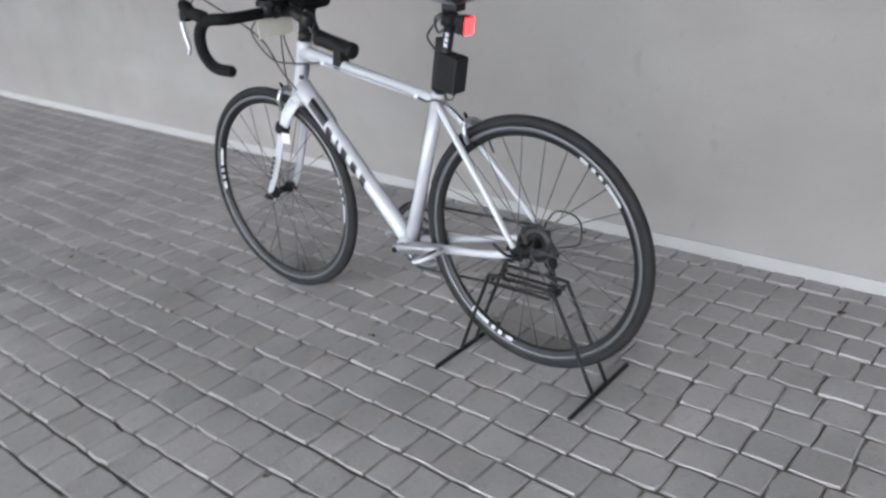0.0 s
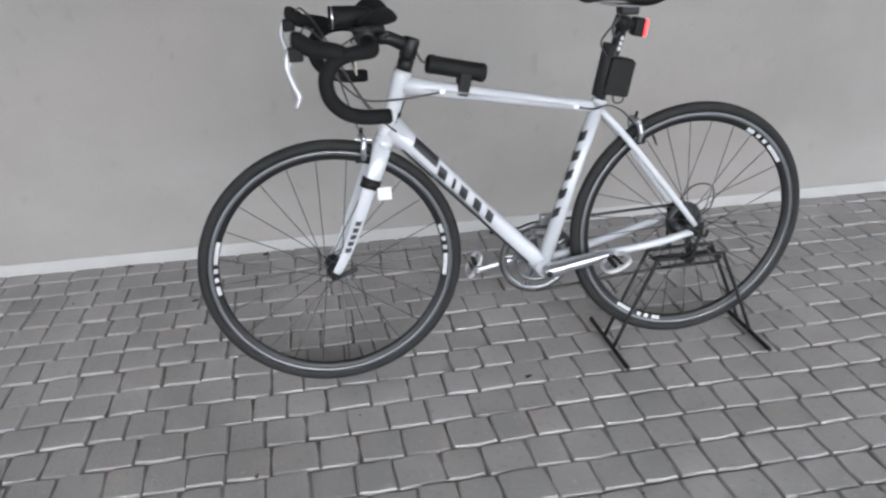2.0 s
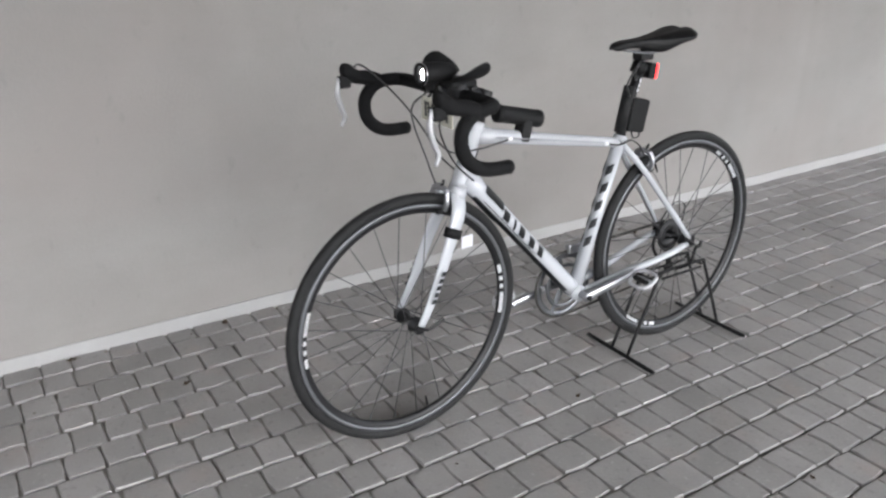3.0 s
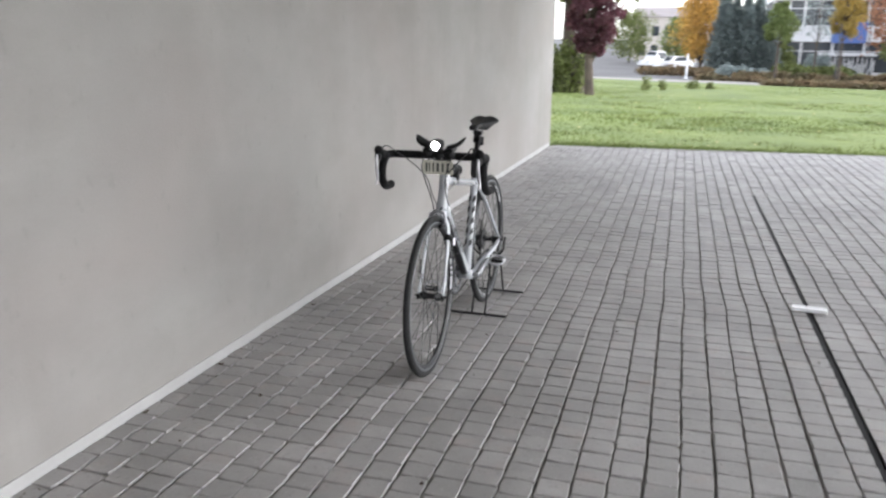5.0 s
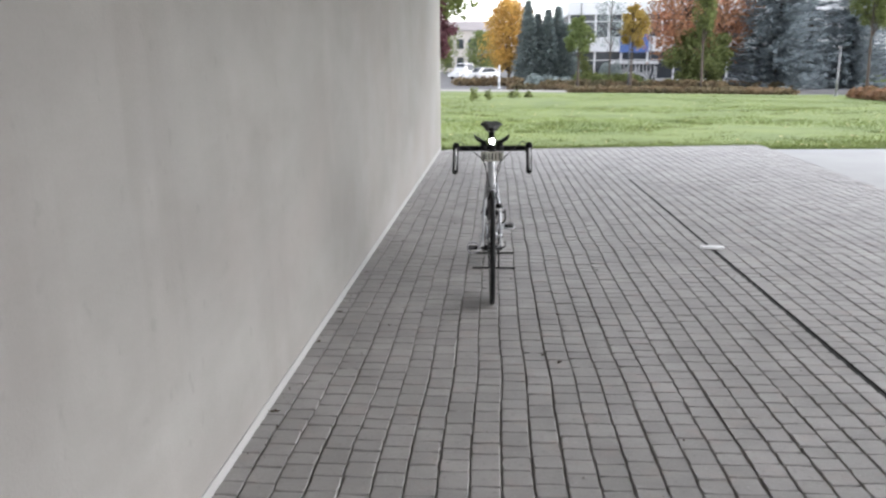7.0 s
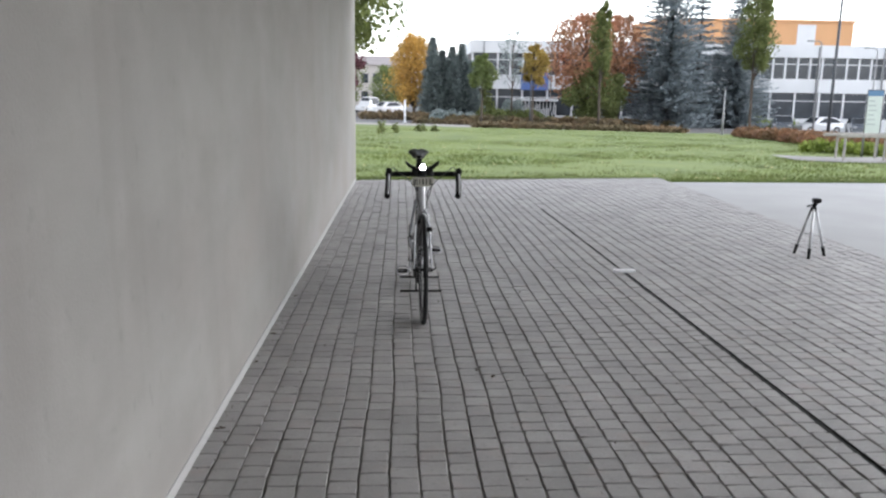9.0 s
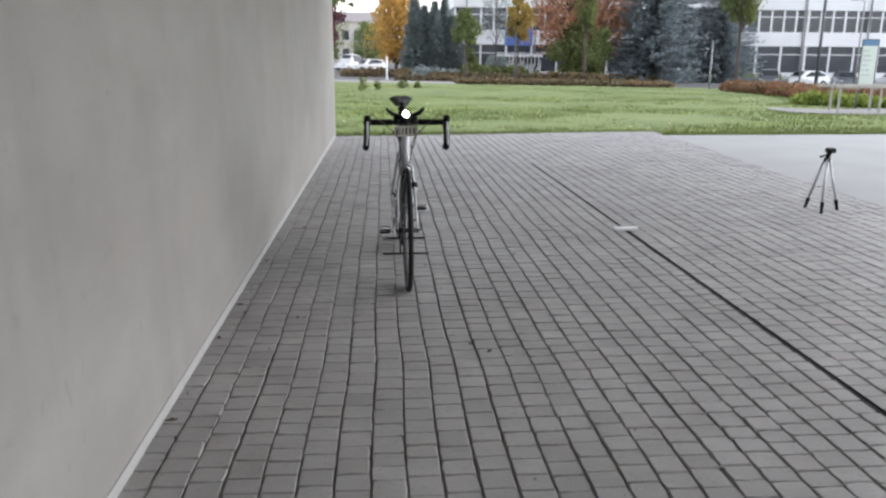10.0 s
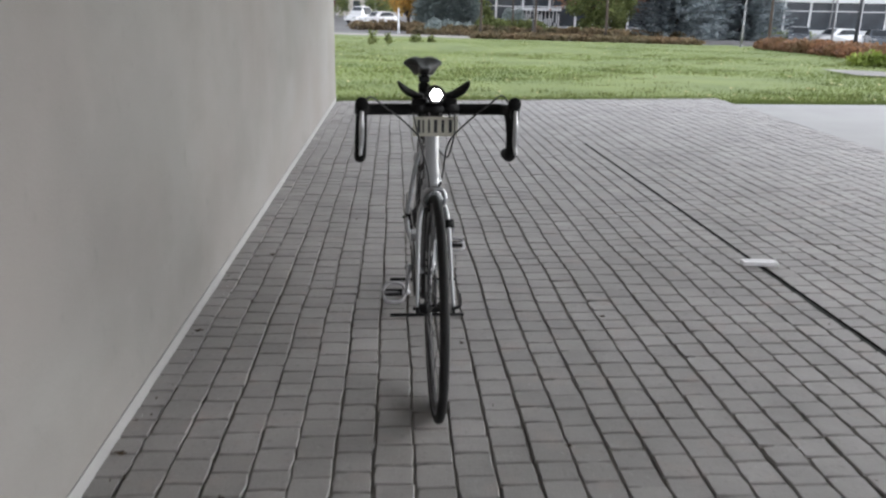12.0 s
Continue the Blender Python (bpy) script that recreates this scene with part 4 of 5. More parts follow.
# battery pack strapped on the top tube
PK = Matrix.Translation((0, 0.345, 0.822)) @ Matrix.Rotation(radians(-13), 4, "X")
bm = bmesh.new()
add_tube(bm, [(0, y, 0) for y in (-0.074, -0.070, -0.060, -0.058, 0.058, 0.060, 0.070, 0.074)], [0.018, 0.0225, 0.0235, 0.022, 0.022, 0.0235, 0.0225, 0.018], 20)
pack = carried("battery_pack", bm, M_CASE, "black cylindrical battery pack strapped on the top tube", "battery pack", PK, True)
part("strap", box_bm((-0.021, 0.010, -0.062), (0.021, 0.040, 0.004), 0.006), M_RUBBER, pack, "black rubber strap round the tube", PK)
part("cord", tube(curve_pts([(0.0, -0.072, 0.0), (0.003, -0.086, 0.004), (0.005, -0.098, 0.016), (0.004, -0.108, 0.032)], 6), 0.003, 7), M_CABLE, pack, "thin power cord", PK, True)

# box behind the seat post
BX = Matrix.Translation((0, 0.752, 0.775)) @ Matrix.Rotation(radians(-12), 4, "X")
cbox = carried("seat_post_box", box_bm((-0.023, -0.028, -0.048), (0.023, 0.034, 0.046), 0.005), M_CASE, "black plastic box strapped to the seat post", "electronics box", BX)
part("box_lid", box_bm((-0.024, 0.030, -0.045), (0.024, 0.037, 0.043), 0.003), M_BLACK, cbox, "", BX)
part("sleeve", tube([(0, -0.033, -0.055), (0, -0.033, 0.075)], 0.0175, 14), M_RUBBER, cbox, "black sleeve round the post", BX, True)
part("wire_loop", tube(curve_pts([(0.010, 0.0, -0.046), (0.016, 0.008, -0.064), (0.016, 0.028, -0.060), (0.012, 0.030, -0.044)], 6), 0.0025, 7), M_CABLE, cbox, "", BX, True)
part("wire_loop", tube(curve_pts([(0.014, -0.040, 0.046), (0.020, -0.066, 0.075), (0.016, -0.050, 0.110), (0.010, -0.020, 0.150)], 6), 0.0028, 7), M_CABLE, cbox, "", BX, True)

TL = Matrix.Translation((0, 0.806, 0.893)) @ Matrix.Rotation(radians(-10), 4, "X")
tail = carried("tail_light", box_bm((-0.018, -0.016, -0.024), (0.018, 0.012, 0.020), 0.005), M_CASE, "black tail light with a lit red lens under the saddle", "tail light", TL)
part("lens", box_bm((-0.0155, 0.0115, -0.022), (0.0155, 0.0185, 0.018), 0.003), M_REDLENS, tail, "glowing red lens", TL)
part("bracket", tube([(0, -0.050, 0.006), (0, -0.012, 0.002)], 0.012, 12), M_CASE, tail, "black bracket", TL)
part("mount_ring", tube([(0, -0.047, -0.012), (0, -0.041, 0.016)], 0.0215, 16), M_CASE, tail, "black clamp round the post", TL, True)
part("wire_loop", tube(curve_pts([(0.012, -0.055, 0.020), (0.020, -0.075, 0.0), (0.018, -0.065, -0.03), (0.010, -0.05, -0.02)], 6), 0.003, 7), M_CABLE, tail, "", TL, True)

# ---- the stand that holds the rear wheel ----
stand = thing("bicycle_stand", pose(0.909, 0.980, 0, 0, 0, 1.0), "black bent-wire bicycle stand on the pavers, holding the rear axle", "bicycle stand")
for sy in (-1, 1):
    part("foot_bar", tube([(-0.147, sy * 0.210, 0.0065), (-0.144, sy * 0.210, 0.0065), (0.144, sy * 0.210, 0.0065), (0.147, sy * 0.210, 0.0065)], [0.005, 0.0062, 0.0062, 0.005], 10), M_STAND, stand, "", None, True)
for sx in (-1, 1):
    run = curve_pts([(sx * 0.034, -0.210, 0.010), (sx * 0.034, -0.150, 0.150), (sx * 0.034, -0.104, 0.252)], 4)[:-1] + \
        curve_pts([(sx * 0.034, -0.104, 0.252), (sx * 0.034, -0.098, 0.264), (sx * 0.034, -0.082, 0.270), (sx * 0.034, 0.082, 0.270), (sx * 0.034, 0.098, 0.264), (sx * 0.034, 0.104, 0.252)], 4) + \
        curve_pts([(sx * 0.034, 0.104, 0.252), (sx * 0.034, 0.150, 0.150), (sx * 0.034, 0.210, 0.010)], 4)[1:]
    part("bent_wire", tube(run, 0.0052, 10), M_STAND, stand, "", None, True)
    part("inner_bar", tube([(sx * 0.034, -0.088, 0.246), (sx * 0.034, 0.088, 0.246)], 0.0045, 10), M_STAND, stand, "", None, True)
    part("axle_hook", tube(curve_pts([(sx * 0.036, -0.030, 0.268), (sx * 0.076, -0.020, 0.30), (sx * 0.079, -0.006, 0.348), (sx * 0.079, 0.010, 0.350), (sx * 0.078, 0.018, 0.366)], 5), 0.005, 8), M_STAND, stand, "", None, True)
for y in (-0.09, 0.09):
    part("cross_bar", tube([(-0.034, y, 0.256), (0.034, y, 0.256)], 0.0045, 8), M_STAND, stand, "", None, True)

# ---- small things on the ground ----
SLOT_A, SLOT_B = Vector((2.415, 4.78, 0)), Vector((2.672, -1.91, 0))
SLOT_B = SLOT_A + (SLOT_B - SLOT_A) * 2.4
mid = (SLOT_A + SLOT_B) / 2
half = (SLOT_A - SLOT_B).length / 2
ang = math.degrees(math.atan2((SLOT_A - SLOT_B).y, (SLOT_A - SLOT_B).x)) - 90
drain = thing("slot_drain", pose(mid.x, mid.y, 0, 0, 0, ang), "long dark drain slot between the pavers, narrower at one end", "drain")
NARROW_Y = 1.40
turn_at = NARROW_Y - mid.y
slot_half = lambda y: 0.0140 if y < NARROW_Y else 0.0095
# slot is only millimetres deep: its inner shade is put into a near-black colour
for y0, y1, hw in ((-half, turn_at, 0.0140), (turn_at, half, 0.0095)):
    part("channel", box_bm((-hw, y0, -0.0075), (hw, y1, -0.0065)), M_SLOTBLACK, drain, "shallow near-black strip standing in for the slot's shaded depth")
    for sx in (-1, 1):
        part("edge_strip", box_bm((sx * (hw + 0.0012) - 0.0011, y0, -0.0075), (sx * (hw + 0.0012) + 0.0011, y1, -0.001)), M_SLOTBLACK, drain, "thin metal lip")
block = thing("metal_offcut", pose(2.546, 1.407, 0.0025, 0, 0, -4), "pale flat metal strip lying across the drain slot", "metal strip")
part("body", box_bm((-0.085, -0.026, 0), (0.085, 0.026, 0.021), 0.003), M_ALU, block, "")
# grey line laid on the top face; nothing is cut in
part("grey_line", box_bm((-0.080, -0.004, 0.0205), (0.080, 0.004, 0.0216)), M_GREYDECAL, block, "thin grey line along the top")


def dry_leaf(x, y, size, turn):
    bm = bmesh.new()
    c = [bm.verts.new((0, (k / 6 - 0.5) * size, 0.003 + 0.004 * math.sin(k))) for k in range(7)]
    for sx in (-1, 1):
        o = [bm.verts.new((sx * size * 0.30 * math.sin(math.pi * (k + 0.4) / 6.8), (k / 6 - 0.5) * size, 0.006 + 0.003 * math.cos(2 * k))) for k in range(7)]
        for k in range(6):
            bm.faces.new((c[k], c[k + 1], o[k + 1], o[k]))
    add_tube(bm, [(0, 0.5 * size, 0.003), (0.003, 0.85 * size, 0.004)], 0.0008, 5)
    ob = part("fallen_leaf", bm, M_LEAFDRY)
    ob.matrix_world = pose(x, y, 0.001, 0, 0, turn)
    return tagged(ob, "small dry brown leaf lying on the pavers", "leaf", "fallen leaves")


for x, y, size, turn in ((1.032, 0.496, 0.020, 30), (1.294, -0.215, 0.016, 80), (1.259, -0.933, 0.030, 140), (1.18, -0.85, 0.022, 20), (0.04, -0.232, 0.035, 70),
                         (0.03, -0.72, 0.03, 10), (0.05, 0.62, 0.028, 100), (0.18, 1.55, 0.03, 50), (0.36, -0.45, 0.026, 33), (1.62, 0.75, 0.016, 75), (0.55, 2.2, 0.02, 15), (0.035, -1.55, 0.04, 95)):
    dry_leaf(x, y, size, turn)

tripod = thing("mini_tripod", pose(4.385, 2.08, 0, 0, 0, -14.6), "small silver camera tripod with black feet and head", "tripod")
part("centre_column", tube([(0, 0, 0.20), (0, 0, 0.44)], 0.009, 12), M_TRIPOD, tripod, "", None, True)
part("crown", tube([(0, 0, 0.405), (0, 0, 0.415), (0, 0, 0.435), (0, 0, 0.445)], [0.016, 0.026, 0.026, 0.014], 14), M_CASE, tripod, "black crown", None, True)
for k in range(3):
    a = k * math.tau / 3 + 0.3
    c, s_ = math.cos(a), math.sin(a)
    leg = part("leg", tube([(0.020 * c, 0.020 * s_, 0.425), (0.123 * c, 0.123 * s_, 0.075)], 0.0105, 10), M_TRIPOD, tripod, "silver tube leg", None, True)
    part("leg_foot", tube([(0.118 * c, 0.118 * s_, 0.090), (0.126 * c, 0.126 * s_, 0.062), (0.140 * c, 0.140 * s_, 0.014), (0.143 * c, 0.143 * s_, 0.0)], [0.015, 0.0155, 0.012, 0.015], 10), M_CASE, leg, "black leg lock and foot", None, True)
    part("brace", tube([(0.006 * c, 0.006 * s_, 0.205), (0.090 * c, 0.090 * s_, 0.188)], 0.004, 8), M_TRIPOD, tripod, "", None, True)
part("head", tube([(0, 0, 0.44), (0, 0, 0.455), (0.012, 0, 0.475), (0.018, 0, 0.49)], [0.014, 0.020, 0.018, 0.016], 12), M_CASE, tripod, "black pan head", None, True)
part("plate", box_bm((-0.018, -0.032, 0.480), (0.052, 0.032, 0.518), 0.008), M_CASE, tripod, "black tilted camera plate")
part("pan_handle", tube([(0.0, 0.0, 0.465), (-0.05, 0.03, 0.44)], [0.005, 0.008], 8), M_CASE, tripod, "", None, True)

# ---- trees, hedges and buildings beyond the lawn ----
def leaf_cloud(bm, centres, count, size, seed):
    """Scatters small tilted four-cornered leaf clumps round centres (x, y, z, rx, ry, rz)."""
    rg = random.Random(seed)
    for _ in range(count):
        cx, cy, cz, rx, ry, rz = rg.choice(centres)
        while True:
            u = Vector((rg.uniform(-1, 1), rg.uniform(-1, 1), rg.uniform(-1, 1)))
            if 0.15 < u.length < 1:
                break
        u *= 0.55 + 0.45 * u.length
        p = Vector((cx + rx * u.x, cy + ry * u.y, cz + rz * u.z))
        q = Euler((rg.uniform(-1.2, 1.2), rg.uniform(-1.2, 1.2), rg.uniform(0, 6.3))).to_matrix()
        s = size * rg.uniform(0.5, 1.3)
        vs = [bm.verts.new(p + q @ Vector(c)) for c in ((-s, -s * 0.5, 0), (s * 0.3, -s * 0.7, s * 0.2), (s, s * 0.4, 0), (-s * 0.4, s * 0.7, -s * 0.2))]
        bm.faces.new(vs)


def tree(name, x, y, height, trunk_to, half, leaf, label, seed, count=2200, size=0.10, clumps=16, r=0.09, slim=1.0, puff=1.0, stems=()):
    """A tapered trunk with limbs, and a crown of many small leaf clumps with gaps."""
    rg = random.Random(seed)
    z0 = ground_z(x, y) - 0.05
    t = thing(name, pose(x, y, z0), label, "tree")
    bm = bmesh.new()
    lean = rg.uniform(-0.05, 0.05)
    spine = [(lean * k, 0.4 * lean * k, height * 0.9 * k / 5) for k in range(6)]
    add_tube(bm, spine, [r * (1.15 - 0.19 * k) for k in range(6)], 8)
    for sx, sy, out, thick in stems:
        add_tube(bm, curve_pts([(sx, sy, -0.05), (sx * 1.15, sy, height * 0.10), (sx * 1.3 + out * 0.4, sy * 1.2, height * 0.28), (sx + out, sy * 1.5, height * 0.62)], 4),
                 [thick * (1.5 - 0.5 * min(1, k / 3)) * (1 - 0.055 * k) for k in range(13)], 9)
    centres = []
    for k in range(clumps):
        f = (k + 0.5) / clumps
        z = trunk_to + (height - trunk_to) * (0.08 + 0.86 * f)
        wid = half * (math.sin(math.pi * min(0.97, 0.14 + 0.80 * f)) ** 0.7)
        a = k * 2.4 + rg.uniform(-0.4, 0.4)
        d = wid * rg.uniform(0.35, 0.72 + 0.25 * (1 - puff))
        c = (d * math.cos(a), d * math.sin(a), z)
        rr = puff * wid * rg.uniform(0.34, 0.55)
        centres.append((*c, rr * 1.12, rr * 1.12, rr * slim * rg.uniform(0.8, 1.2)))
        base = Vector((0, 0, max(trunk_to * 0.9, z - (height - trunk_to) * 0.28)))
        add_tube(bm, [base, base.lerp(Vector(c), 0.5) + Vector((0, 0, 0.05)), c], [r * 0.42, r * 0.28, r * 0.10], 5)
    part("trunk", bm, M_BARK, t, "brown tapered trunk and limbs")
    bm = bmesh.new()
    leaf_cloud(bm, centres, int(count * 2.4), size * 0.62, seed + 1)
    part("crown", bm, leaf, t, "ragged crown of small leaves")
    return t


def spruce(x, y, height, half, leaf, label, seed, tiers=40, name="spruce", tip=1.0):
    rg = random.Random(seed)
    z0 = ground_z(x, y) - 0.05
    t = thing(name, pose(x, y, z0), label, "tree")
    part("trunk", tube([(0, 0, 0), (0, 0, height * 0.5), (0, 0, height * 0.98)], [0.22, 0.13, 0.02], 8), M_BARK, t, "")
    bm = bmesh.new()
    for i in range(tiers):
        f = i / tiers
        z = height * (0.03 + 0.95 * f)
        reach = half * (1 - f ** 1.25) ** tip + 0.12 * (1 - f)
        n = max(7, int(13 * reach / half) + 6)
        for k in range(n):
            a = k * math.tau / n + i * 0.9 + rg.uniform(-0.2, 0.2)
            ln = reach * rg.uniform(0.72, 1.12)
            droop = rg.uniform(0.10, 0.28) * ln
            steps = max(3, int(ln / 0.30))
            for s_ in range(1, steps + 1):
                g = s_ / steps
                p = Vector((ln * g * math.cos(a), ln * g * math.sin(a), z - droop * math.sin(g * 2.2) + 0.08 * g))
                for _ in range(5 if g > 0.5 else 3):
                    w = rg.uniform(0.12, 0.24) * (1.2 - 0.5 * g)
                    q = Euler((rg.uniform(-0.5, 0.5), rg.uniform(-0.5, 0.5), a + rg.uniform(-0.7, 0.7))).to_matrix()
                    o = Vector((rg.uniform(-0.1, 0.1), rg.uniform(-0.1, 0.1), rg.uniform(-0.10, 0.05)))
                    vs = [bm.verts.new(p + o + q @ Vector(c)) for c in ((-w, -w * 0.5, -0.04), (w, -w * 0.25, -0.02), (w * 1.1, w * 0.25, 0.0), (-w, w * 0.5, -0.05))]
                    bm.faces.new(vs)
    part("crown", bm, leaf, t, "drooping needle branches")
    return t


spruce(21.5, 60, 15.2, 3.9, L_SPRUCE, "tall blue-grey spruce with drooping branches beside the road", 11, 48, tip=0.75)
spruce(28.6, 64, 12.6, 3.4, L_SPRUCE, "smaller blue-grey spruce beside the road", 12, 40, tip=0.75)
spruce(25.6, 65, 14.0, 2.6, L_SPRUCE, "narrow grey-green spruce behind larger ones", 13, 28)
for k, (x, h) in enumerate(((2.6, 7.0), (3.4, 6.0), (4.2, 6.3), (5.0, 6.6), (5.7, 5.2))):
    spruce(x, 62 + 0.4 * (k % 2), h, 1.15, L_HAZEGREEN, "dark green pointed cypress in a close row", 20 + k, 46, "cypress", 0.8)["group"] = "cypress row"

tree("maple_tree", 21.6, 44, 8.6, 3.7, 1.35, L_GREEN, "young upright green tree with a narrow crown on the lawn edge", 31, 2600, 0.13, 18, slim=1.6)
tree("maple_tree", 13.9, 51, 8.7, 3.6, 0.95, L_GREEN, "slim upright green tree beside the footpath", 32, 1700, 0.13, 16, slim=1.9)
tree("lime_tree", 5.75, 51.5, 5.0, 2.5, 1.15, L_PALEGREEN, "small round green tree beside the footpath", 33, 1500, 0.13, 14)
tree("lime_tree", 9.3, 51.5, 5.8, 2.9, 1.05, L_YELLOW, "young yellowing tree beside the footpath", 34, 1400, 0.13, 14)
tree("birch_tree", 8.4, 56, 7.2, 2.8, 1.5, L_HAZEGREEN, "thin half-bare tree beside the road", 35, 420, 0.11, 14, r=0.07)
tree("cherry_tree", 14.7, 60, 9.0, 2.2, 4.0, L_RED, "broad red-brown autumn tree before the office building", 36, 3600, 0.17, 56, r=0.14, puff=0.85)
tree("cherry_tree", 18.0, 62, 9.4, 2.2, 2.9, L_RED, "reddening autumn tree near the spruces", 37, 2200, 0.17, 36, r=0.14, puff=0.85)
tree("hazel_tree", 15.2, 58.0, 4.6, 0.5, 3.0, L_GREEN, "dark green spreading tree below the red trees", 46, 3600, 0.16, 26, r=0.1, puff=0.6)
tree("linden_tree", 1.1, 66, 7.4, 1.2, 2.7, L_ORANGE, "orange autumn tree by the road", 38, 4200, 0.16, 44, r=0.13, puff=0.95)
tree("linden_tree", -2.6, 112, 6.2, 0.8, 3.4, L_PALEGREEN, "pale green bushy tree far down the road", 39, 2000, 0.2, 18)
tree("linden_tree", -9.0, 114, 7.0, 0.9, 4.2, L_GREEN, "green bushy tree far down the road", 41, 2200, 0.22, 18)
tree("linden_tree", 7.2, 68, 3.0, 0.4, 1.4, L_GREEN, "low green bush by the office building", 42, 1200, 0.16, 12)
tree("plum_tree", -1.80, 24, 4.0, 1.2, 0.95, L_PURPLE, "dark purple-leaved tree at the end of the lawn", 43, 3000, 0.10, 26, r=0.15, puff=0.8)
tree("ash_tree", -2.8, 25.5, 8.4, 3.3, 3.8, L_GREEN, "old green tree with several stout stems behind the wall", 44, 7500, 0.17, 50, r=0.24, puff=0.9,
     stems=((-0.42, 0.1, -0.9, 0.20), (0.40, -0.1, 0.75, 0.19), (0.16, 0.25, 0.3, 0.17)))
tree("shrub", 9.2, 62, 2.0, 0.3, 1.3, L_HAZEGREEN, "rounded dark shrub beside the road", 45, 1200, 0.12, 10)


def hedge(name, pts, height, half, leaf, label, count, seed, size=0.09):
    rg = random.Random(seed)
    cs = []
    for (x0, y0), (x1, y1) in zip(pts, pts[1:]):
        n = max(2, int(math.hypot(x1 - x0, y1 - y0) / (half * 0.9)))
        for k in range(n + 1):
            x, y = x0 + (x1 - x0) * k / n, y0 + (y1 - y0) * k / n
            h = height * rg.uniform(0.75, 1.1)
            cs.append((x + rg.uniform(-0.1, 0.1), y, ground_z(x, y) + h * 0.42, half * rg.uniform(0.8, 1.2), half * rg.uniform(0.8, 1.2), h * 0.58))
    bm = bmesh.new()
    leaf_cloud(bm, cs, count, size, seed)
    return tagged(part(name, bm, leaf), label, "hedge", kind="stuff")


hedge("hedge", [(17.8, 36), (16.2, 26), (14.2, 18.2), (15.6, 15.8)], 0.52, 0.55, L_HEDGE, "low red-brown autumn hedge beside the path", 9000, 51)
hedge("border_shrubs", [(1.6, 51.5), (5, 49.4), (10, 48.4), (14.5, 46.5), (17.2, 45.2)], 0.38, 0.55, L_BORDER, "low rusty shrubs along the far lawn edge", 7000, 52, 0.12)
hedge("border_shrubs", [(1.5, 58.5), (6, 59), (11, 59), (17, 58.5), (22, 58.5)], 0.7, 0.8, L_BORDER, "brownish shrubs along the road", 5000, 53, 0.14)
hedge("border_shrubs", [(4.0, 54.2), (7.5, 53.4), (11.5, 52.6), (15.0, 51.0)], 0.75, 0.7, L_BORDER, "uneven brownish shrubs before the road", 5200, 61, 0.14)
hedge("border_shrubs", [(5.0, 46.0), (9, 45.2), (13.5, 44.0), (16.8, 42.6)], 0.34, 0.45, L_BORDER, "low rusty ground cover along the lawn", 5000, 67, 0.10)
hedge("green_shrubs", [(3.2, 57.0), (5.4, 57.2)], 1.1, 0.8, L_HAZEGREEN, "grey-green rounded shrubs beside the road", 1500, 62, 0.13)
hedge("green_shrubs", [(6.9, 56.4), (9.8, 56.0)], 1.5, 1.0, L_GREEN, "green rounded shrubs beside the road", 2600, 63, 0.14)
hedge("green_shrubs", [(10.8, 54.6), (12.6, 54.2)], 0.8, 0.7, L_PALEGREEN, "pale green low shrubs beside the footpath", 1300, 64, 0.12)
hedge("border_shrubs", [(-2.5, 60.5), (1.5, 60.0), (4.5, 59.5)], 0.9, 0.9, L_BORDER, "rusty shrubs by the far road", 2600, 65, 0.14)
hedge("green_shrubs", [(-6.0, 28.0), (-4.2, 27.4), (-3.2, 27.0)], 1.5, 0.8, L_GREEN, "dark green bushes round the old tree", 3200, 66, 0.09)
hedge("ivy", [(-3.5, 25.1), (-2.9, 24.9), (-2.2, 25.0)], 1.9, 0.30, L_GREEN, "green shoots and ivy round the old tree's foot", 1100, 68, 0.08)
hedge("green_shrubs", [(31, 66.5), (35, 67)], 1.2, 0.9, L_LIME, "light green shrubs beside the car park", 1600, 54, 0.14)
hedge("perennials", [(12.6, 18.6), (13.4, 17.0), (14.0, 16.2)], 0.42, 0.45, L_LIME, "yellow-green perennials before the hedge", 1400, 55, 0.07)
for k, (x, y, h) in enumerate(((-0.5, 30.0, 0.55), (0.15, 30.6, 0.45), (1.2, 33.0, 0.4), (1.9, 34.0, 0.3))):
    hedge("tall_weeds", [(x, y), (x + 0.12, y + 0.1)], h, 0.16, L_GREEN, "clump of tall weeds on the lawn edge", 130, 56 + k, 0.06)

strip("garden_path", [(10.0, 13.9), (10.6, 13.4), (11.3, 13.1), (13, 13.4), (16, 14.0), (20, 14.6)], 1.5, 0.02, M_GRAVEL, "grey gravel path beyond the lawn")


def box_part(name, a, b, material, parent, label="", bevel=0.0):
    return part(name, box_bm(a, b, bevel), material, parent, label)


# office building with two window bands
BY = 72.0
office = thing("office_building", pose(6.6, BY, -1.75), "long white two-storey office building with dark window bands", "building")
OL = 58.0
box_part("wall", (0, 0.35, -0.9), (OL, 12, 7.3), M_DARKTRIM, office, "dark recessed wall behind the windows")
box_part("parapet", (-0.15, 0.0, 6.28), (OL + 0.15, 12.1, 7.45), M_FACADE, office, "white roof parapet")
box_part("spandrel", (-0.1, 0.0, 2.98), (OL + 0.1, 0.40, 4.30), M_FACADE, office, "white band between the storeys")
box_part("plinth", (-0.1, 0.06, -0.9), (OL + 0.1, 0.40, 0.55), M_FACADE, office, "")
box_part("roof", (0.2, 0.4, 7.3), (OL - 0.2, 11.8, 7.42), M_ROOF, office, "flat grey roof")
mesh_cache = {}


